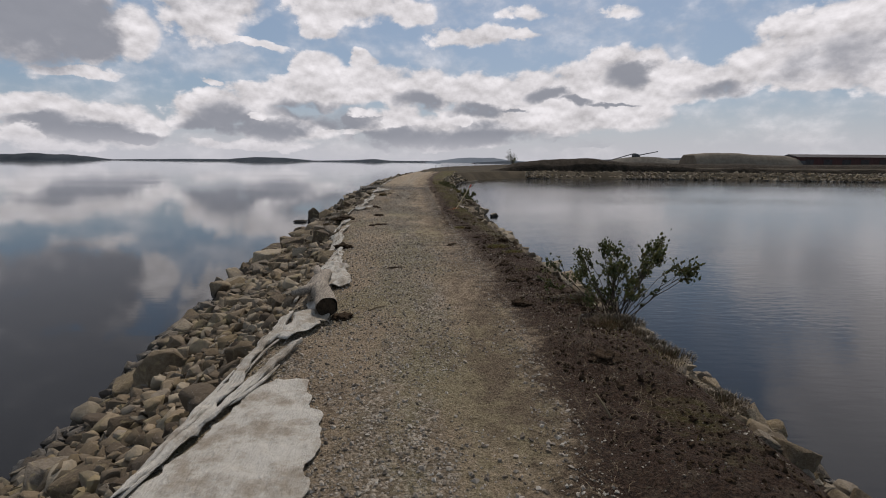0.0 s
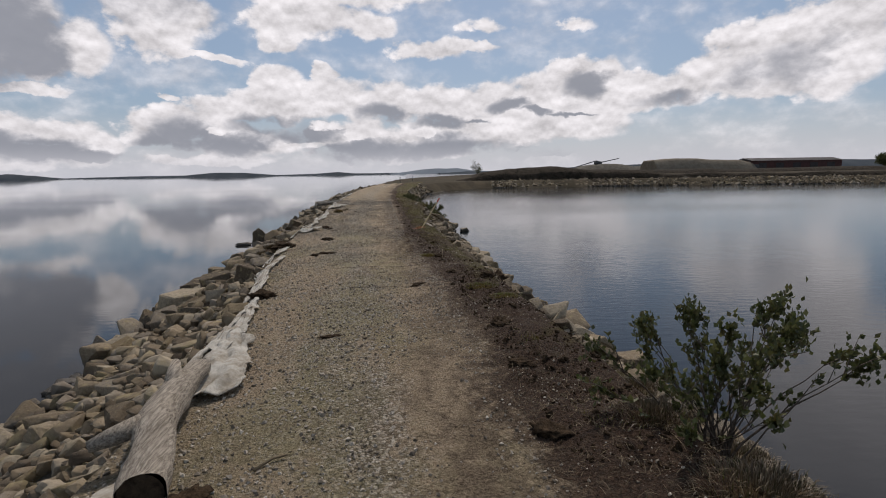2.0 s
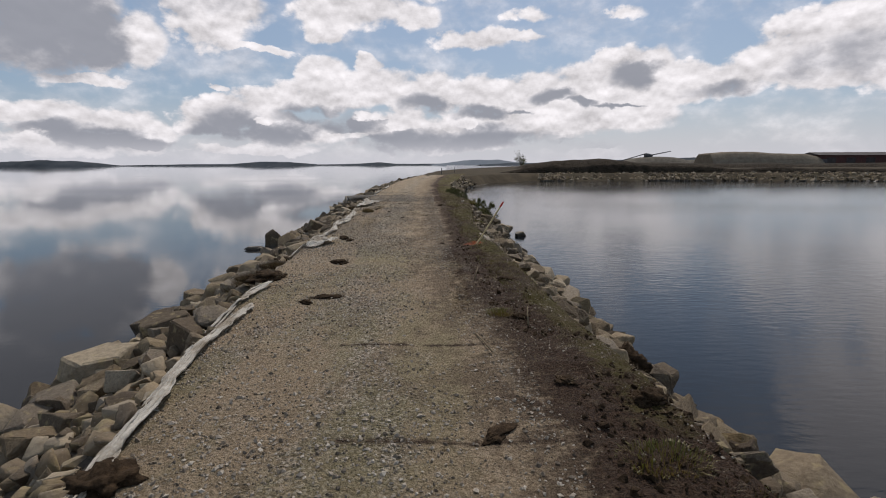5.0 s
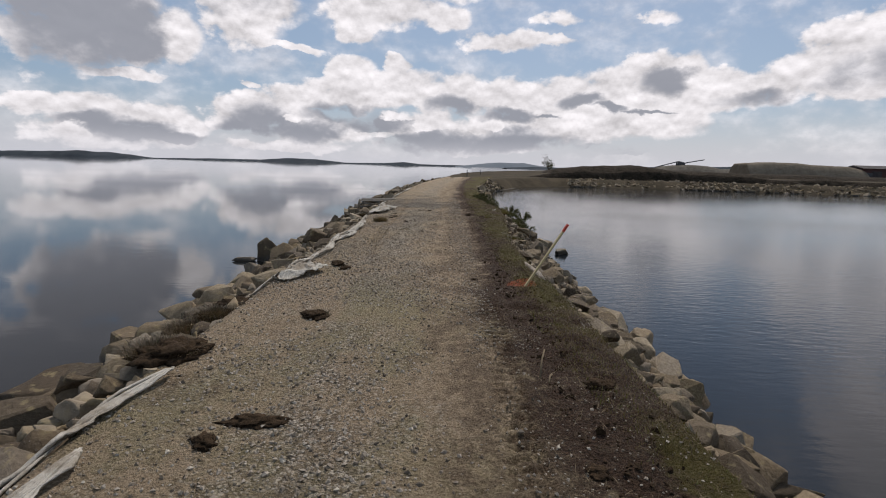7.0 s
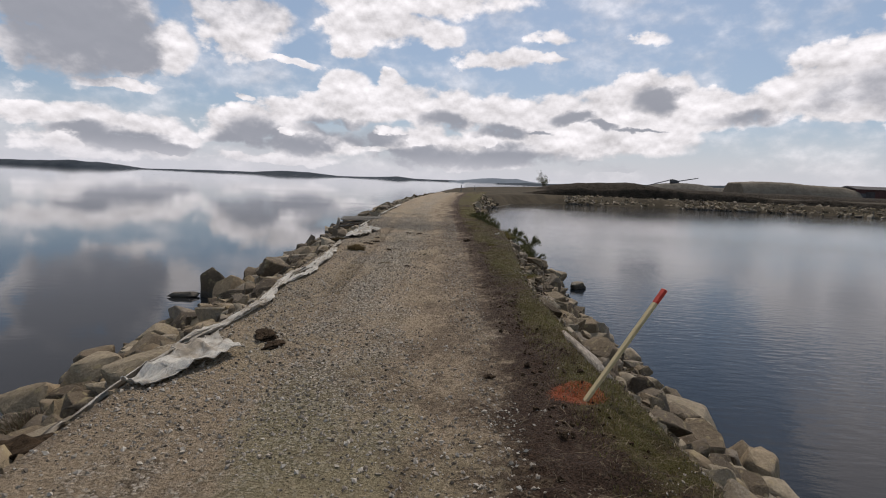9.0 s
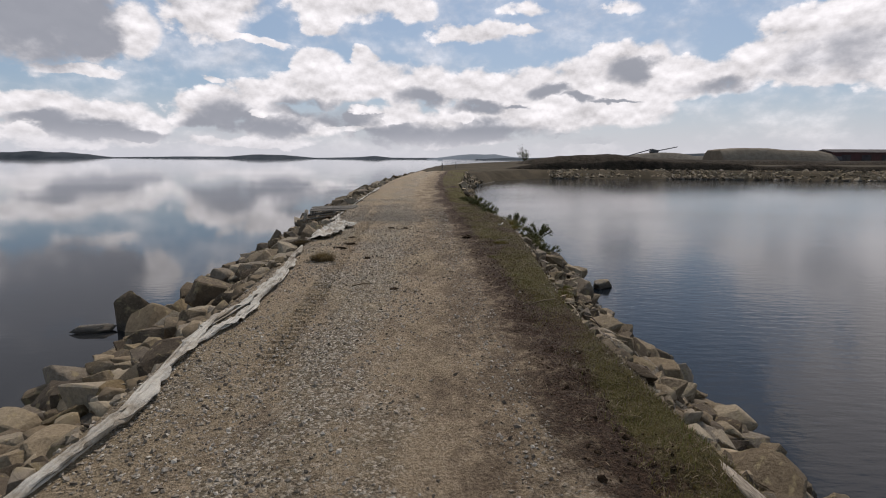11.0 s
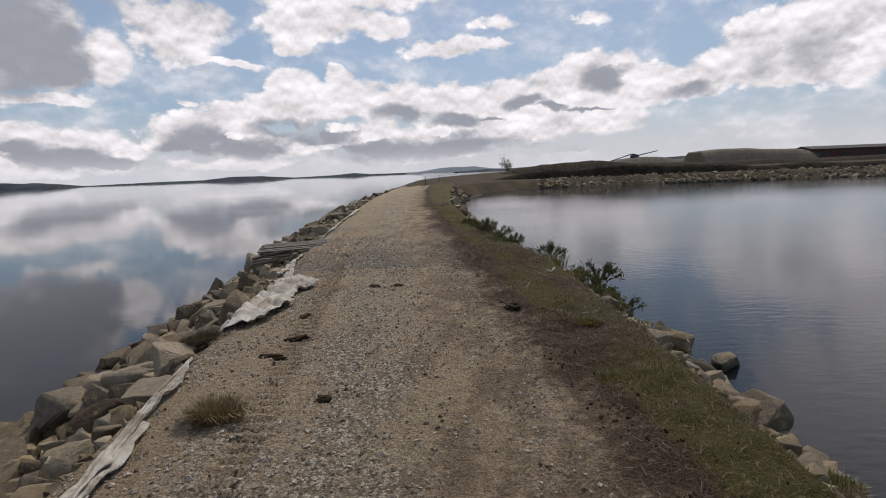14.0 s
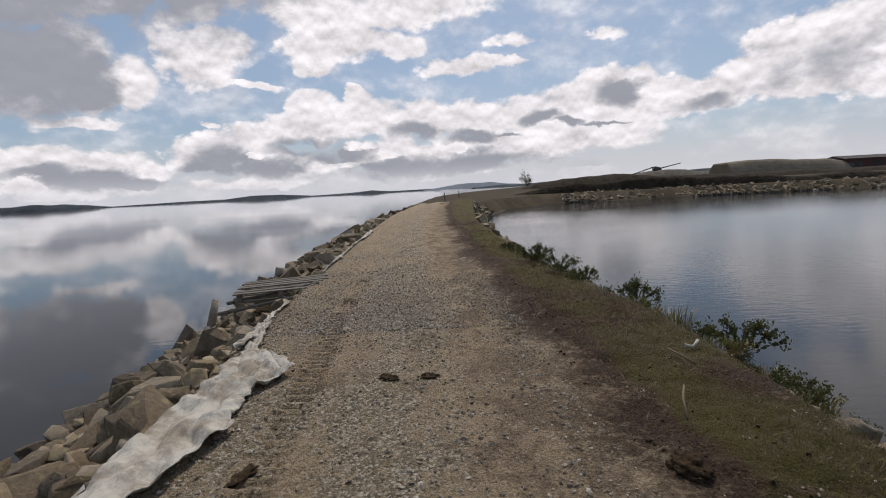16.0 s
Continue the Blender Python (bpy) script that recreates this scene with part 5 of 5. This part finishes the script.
for k in range(16):
    y = 27.4 + 0.5 * k + random.uniform(-0.2, 0.2)
    x = float(edge("crest", y)) + random.uniform(0.1, 0.7)
    tuft(x, y, 0.16, random.uniform(0.16, 0.32), 160, DRY if k % 3 else BLADE, "tall thin grass clump among low shrubs")
for k in range(26):
    x, y = (random.uniform(2.85, 3.45), random.uniform(20.6, 23.2)) if k < 16 else (random.uniform(3.2, 3.7), random.uniform(25.6, 27.6))
    a, n = random.uniform(-1.9, -0.7), random.uniform(0.25, 0.7)
    z, z1 = grounded(x, y) + 0.06, grounded(x + n * math.cos(a) * 0.6, y + n * math.sin(a)) + 0.1
    stick([(x, y, z), (x + n * math.cos(a) * 0.3, y + n * math.sin(a) * 0.5, (z + z1) / 2 + 0.05), (x + n * math.cos(a) * 0.6, y + n * math.sin(a), z1)], random.uniform(0.004, 0.01), "grey washed-up driftwood stick on the bank", (DRIFT, BARK, STRAW)[k % 3], "driftwood_stick", "driftwood")


# ---- pallet ----
def wooden_pallet(m, label):
    top = empty("wooden_pallet", m, label, "pallet", "wooden pallets")
    for i in (0, 1, 3, 4, 5, 6):
        bm = bmesh.new()
        box(bm, random.uniform(-0.05, 0.05), -0.42 + i * 0.14, 0.128 + random.uniform(0, 0.01), 1.4, 0.095, 0.022, 0.004, Matrix.Rotation(random.uniform(-0.05, 0.05), 4, "Z"))
        part("top_board", bm, PALLETWOOD, top)
    for x in (-0.7, 0, 0.7):
        bm = bmesh.new()
        box(bm, x * 0.92, 0, 0.07, 0.06, 0.95, 0.095, 0.005)
        part("stringer", bm, PALLETWOOD, top)
    for y in (-0.42, 0, 0.42):
        bm = bmesh.new()
        box(bm, 0, y, 0.011, 1.4, 0.1, 0.02, 0.004)
        part("bottom_board", bm, PALLETWOOD, top)
    return top


pal = wooden_pallet(pose(-2.1, 32.3, -0.14, 3, -1, 10), "weathered grey wooden pallet lying on the stones")
for y0, z0 in ((31.6, -0.2), (31.85, -0.08)):
    stick([(-3.0 + 0.4 * (y0 - 31.6), y0, z0 - 0.12), (-1.45, y0 + 0.25, z0 + 0.1)], 0.03, "grey weathered plank beside a pallet", PALLETWOOD, "plank", "plank")
stick([(2.55, 27.8, grounded(2.55, 27.8) + 0.05), (2.61, 27.77, grounded(2.61, 27.77) + 0.03), (2.67, 27.81, grounded(2.67, 27.81) + 0.06)], 0.016, "small white curved plastic scrap on the grass", CLOTH, "plastic_scrap", "litter")
stick([(-2.6, 30.6, -0.25), (-2.55, 30.7, 0.1)], 0.06, "short pale timber post standing in stones", DRIFT, "timber_post", "post")


# ---- far shore ----
def far_riprap():
    n = 2600
    x = np.random.uniform(17, 150, n)
    shore = np.interp(x, (4.7, 8, 15, 35, 70, 120, 200), (69, 82, 91, 90, 83, 72, 60))
    u = np.random.uniform(0, 1, n)
    y = shore + 3.4 * u
    z = WATER_Z + 1.1 * u
    P = np.stack([x, y, z], 1)
    ob = scatter_mesh("shore_stones", LOW, P, np.random.uniform(0.2, 0.62, n), random_turns(n, 0.5), ROCKS)
    tagged(ob, "tan and grey riprap stones along the far pond shore", "riprap", kind="stuff")


far_riprap()


def mound(name, line, depth, mat, label, category, seed, rough=0.5):
    """A heap along a line of (x, y, top): rows across its depth."""
    pts = np.array(line, float)
    n, m = 90, 16
    t = np.linspace(0, len(pts) - 1, n)
    P = np.stack([np.interp(t, np.arange(len(pts)), pts[:, i]) for i in range(3)], 1)
    V = []
    for j in range(m):
        v = j / (m - 1) * 2 - 1
        prof = np.clip(1.6 * (1 - abs(v) ** 1.5), 0, 1)
        z = (P[:, 2] + 0.6) * prof - 0.6 + rough * fnoise(P[:, 0], P[:, 1] + v * depth, 0.16, seed, 4) * prof
        V.append(np.stack([P[:, 0], P[:, 1] + v * depth, z], 1))
    V = np.stack(V, 1)
    idx = np.arange(n * m).reshape(n, m)
    F = np.stack([idx[:-1, :-1], idx[:-1, 1:], idx[1:, 1:], idx[1:, :-1]], -1).reshape(-1, 4)
    ob = mesh_np(name, V.reshape(-1, 3), F, mat, smooth=True)
    return tagged(ob, label, category)


mound("scrub_bank", [(18, 148, -0.6), (23, 150, 1.1), (27, 150, 1.7), (32, 150, 2.3), (40, 150, 2.5), (44, 150, 2.9), (48, 150, 2.0), (60, 150, 1.5), (100, 150, 1.2), (170, 150, 1.6), (230, 150, 1.2)], 10, BRUSH, "dark brown scrub covered bank behind the pond", "bank", 71, 0.5)
mound("scrub_strip", [(10, 99, -0.5), (16, 98, 0.7), (24, 97.5, 1.2), (34, 97, 1.4), (42, 96, 1.1), (52, 94, 0.7), (70, 90, 0.6), (100, 84, 0.5), (140, 76, 0.6), (200, 68, 0.5)], 2.5, BRUSH, "dark brown scrub behind the far stone shore", "scrub", 74, 0.5)
mound("spoil_mound", [(66, 231, -0.6), (74, 230, 1.6), (82, 230, 3.6), (90, 230, 4.4), (96, 230, 3.9), (102, 230, 2.8), (120, 230, 2.9), (140, 232, 2.6)], 14, SANDPILE, "tan gravel heap under a screening plant", "heap", 72, 0.3)
mound("aggregate_stockpile", [(96.2, 200, -0.6), (96.6, 200, 4.9), (105, 200, 5.5), (112, 200, 5.5), (120, 200, 5.0), (130, 200, 4.6), (136, 200, 3.6), (139, 200, -0.6)], 9, PILE, "long flat-topped grey aggregate stockpile", "stockpile", 73, 0.25)


def screener():
    top = empty("screening_plant", pose(87.5, 229, 4.0), "dark steel gravel screening plant on a heap", "machine")
    bm = bmesh.new()
    box(bm, 0, 0, 0.7, 3.0, 2.4, 1.7, 0.3, Matrix.Rotation(0.25, 4, "Y"))
    part("hopper", bm, STEEL, top)
    for a, b in (((-1.5, 0, 1.5), (-15, 0, -2.4)), ((1.5, 0, 1.0), (9.5, 0, 2.6))):
        bm = bmesh.new()
        tube(bm, [a, b], [0.22, 0.18], 6)
        part("conveyor", bm, STEEL, top)
    for x in (-1.6, 1.6):
        bm = bmesh.new()
        box(bm, x, 0, -0.9, 0.4, 0.4, 2.0, 0.05)
        part("leg", bm, STEEL, top)


def long_shed():
    top = empty("long_shed", pose(154, 200, -0.2), "long low maroon sheet-metal shed with dark roof", "shed")
    bm = bmesh.new()
    box(bm, 0, 0, 2.2, 37, 10, 4.4)
    part("wall", bm, RUST, top)
    bm = bmesh.new()
    vs = [bm.verts.new(v) for x in (-18.8, 18.8) for v in ((x, -5.4, 4.4), (x, 0, 5.5), (x, 5.4, 4.4))]
    for f in ((0, 1, 4, 3), (1, 2, 5, 4), (0, 2, 1), (3, 4, 5), (0, 3, 5, 2)):
        bm.faces.new([vs[i] for i in f])
    part("roof", bm, ROOFM, top)
    for i in range(5):
        bm = bmesh.new()
        box(bm, -14 + i * 7, -5.02, 1.9, 3.2, 0.12, 3.2, 0.03)
        part("door", bm, ROOFM, top)


def works_building():
    top = empty("works_building", pose(228, 203, 0.0), "tall works building with yellow base and maroon upper storey", "building")
    bm = bmesh.new()
    box(bm, 1.0, 0, 7.0, 31, 18, 15.0)
    part("lower_wall", bm, CREAM, top)
    bm = bmesh.new()
    box(bm, 3.0, 0, 19.5, 31, 16, 10.0)
    part("upper_wall", bm, RUST, top)
    bm = bmesh.new()
    box(bm, 3.0, 0, 24.7, 31.6, 16.6, 0.5)
    part("roof", bm, ROOFM, top)
    for i in range(5):
        bm = bmesh.new()
        box(bm, -8.5 + i * 6, -8.03, 19.5, 2.2, 0.12, 4.5, 0.03)
        w = part("window", bm, STEEL, top)
        bm = bmesh.new()
        box(bm, -8.5 + i * 6, -8.1, 19.5, 1.9, 0.04, 4.2)
        part("pane", bm, GLASS, w)
    bm = bmesh.new()
    tube(bm, [(-8, 0, 24.9), (-8, 0, 27)], [0.3, 0.25], 8)
    part("vent_pipe", bm, STEEL, top)


def excavator():
    top = empty("excavator", pose(137.5, 196, 0.2), "small dark excavator between stockpile and shed", "excavator")
    bm = bmesh.new()
    box(bm, 0, 0, 1.9, 2.4, 2.2, 1.6, 0.2)
    part("cab", bm, STEEL, top)
    bm = bmesh.new()
    box(bm, 0, 0, 0.5, 3.4, 2.4, 0.9, 0.25)
    under = part("undercarriage", bm, STEEL, top)
    for y in (-1.4, 1.4):
        bm = bmesh.new()
        box(bm, 0, y, 0.45, 3.8, 0.5, 0.85, 0.3)
        part("track", bm, ROOFM, under)
    bm = bmesh.new()
    tube(bm, [(0.6, 0, 2.0), (-0.8, 0, 4.0), (-3.0, 0, 3.3), (-3.4, 0, 1.9)], [0.3, 0.28, 0.24, 0.2], 6)
    part("boom", bm, STEEL, top)


screener(), long_shed(), works_building(), excavator()


def sapling(x, y, z, h, w, label, seed, leaves=900, size=0.22, trunk=0.09):
    rng = random.Random(seed)
    top = empty("tree", pose(x, y, z), label, "tree")
    bm = bmesh.new()
    tube(bm, [(0, 0, -0.4), (0.05 * h, 0, h * 0.35), (0, 0.03 * h, h * 0.7)], [trunk, trunk * 0.7, trunk * 0.3], 7)
    part("trunk", bm, BARK, top)
    pts, dirs = [], []
    for k in range(12):
        a, s = rng.uniform(0, 6.283), rng.uniform(0.12, 0.6)
        p = Vector((0.04 * h * s, 0, h * s))
        e = Vector((math.cos(a) * w * rng.uniform(0.4, 1), math.sin(a) * w * rng.uniform(0.4, 1), h * min(1.0, s + rng.uniform(0.25, 0.5))))
        bm = bmesh.new()
        tube(bm, [p, p.lerp(e, 0.5) + Vector((0, 0, 0.05 * h)), e], [trunk * 0.5, trunk * 0.3, trunk * 0.12], 5)
        part("limb", bm, BARK, top)
        for _ in range(leaves // 12):
            q = p.lerp(e, rng.uniform(0.35, 1.05))
            pts.append(q + Vector((rng.gauss(0, 0.07 * h), rng.gauss(0, 0.07 * h), rng.gauss(0, 0.06 * h))))
            dirs.append(Vector((0, 0, 1)))
    V, F = leaf_mesh(pts, dirs, size, rng)
    mesh_np("crown", V, F, LEAF, top)


sapling(23.6, 160, -0.3, 5.0, 2.0, "small thin-crowned sapling at the end of the causeway", 31, 500, 0.28)
sapling(192, 197, 0.2, 6.5, 3.0, "round green bush tree beside a yellow building", 32, 1500, 0.6, 0.2)
sapling(198, 195, 0.2, 5.2, 2.6, "round green bush tree beside a yellow building", 33, 1300, 0.6, 0.2)
for x, y in ((1.2, 84.0), (3.3, 96.0)):
    bm = bmesh.new()
    tube(bm, [(x, y, -0.2), (x, y, 1.0)], [0.06, 0.05], 8)
    tagged(part("marker_post", bm, STEEL), "slim dark marker post beside the track", "post")


def far_ridge(name, line, y, mat, label, seed, base=WATER_Z):
    xs, hs = zip(*line)
    x = np.linspace(xs[0], xs[-1], 160)
    h = np.interp(x, xs, hs)
    h = np.maximum(0.2, h * (1 + 0.18 * fnoise(x, x * 0, 0.012, seed, 4)))
    V = np.concatenate([np.stack([x, np.full(160, y - 40.0), np.full(160, base - 1)], 1), np.stack([x, np.full(160, float(y)), base + h], 1), np.stack([x, np.full(160, y + 200.0), np.full(160, base - 1)], 1)])
    i = np.arange(159)
    F = np.concatenate([np.stack([i, i + 1, i + 161, i + 160], 1), np.stack([i + 160, i + 161, i + 321, i + 320], 1)])
    return tagged(mesh_np(name, V, F, mat, smooth=True), label, "island", kind="structure")


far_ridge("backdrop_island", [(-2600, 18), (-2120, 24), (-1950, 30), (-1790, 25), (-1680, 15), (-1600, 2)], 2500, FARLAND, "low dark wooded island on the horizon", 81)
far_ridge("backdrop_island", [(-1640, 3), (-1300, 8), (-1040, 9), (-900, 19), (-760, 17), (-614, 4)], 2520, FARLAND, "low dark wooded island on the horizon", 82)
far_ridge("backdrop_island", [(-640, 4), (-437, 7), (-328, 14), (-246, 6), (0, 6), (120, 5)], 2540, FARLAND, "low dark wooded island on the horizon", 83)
far_ridge("backdrop_hill", [(-60, 2), (0, 8), (70, 17), (140, 20), (200, 18), (260, 10), (330, 6)], 2000, FARBLUE, "hill across the water, painted pale blue for haze", 84)
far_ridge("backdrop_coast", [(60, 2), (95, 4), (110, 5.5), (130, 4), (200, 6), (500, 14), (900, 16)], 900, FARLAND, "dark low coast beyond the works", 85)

build_grass()
build_lumps()
build_pebbles()
build_bank("left")
build_bank("right")
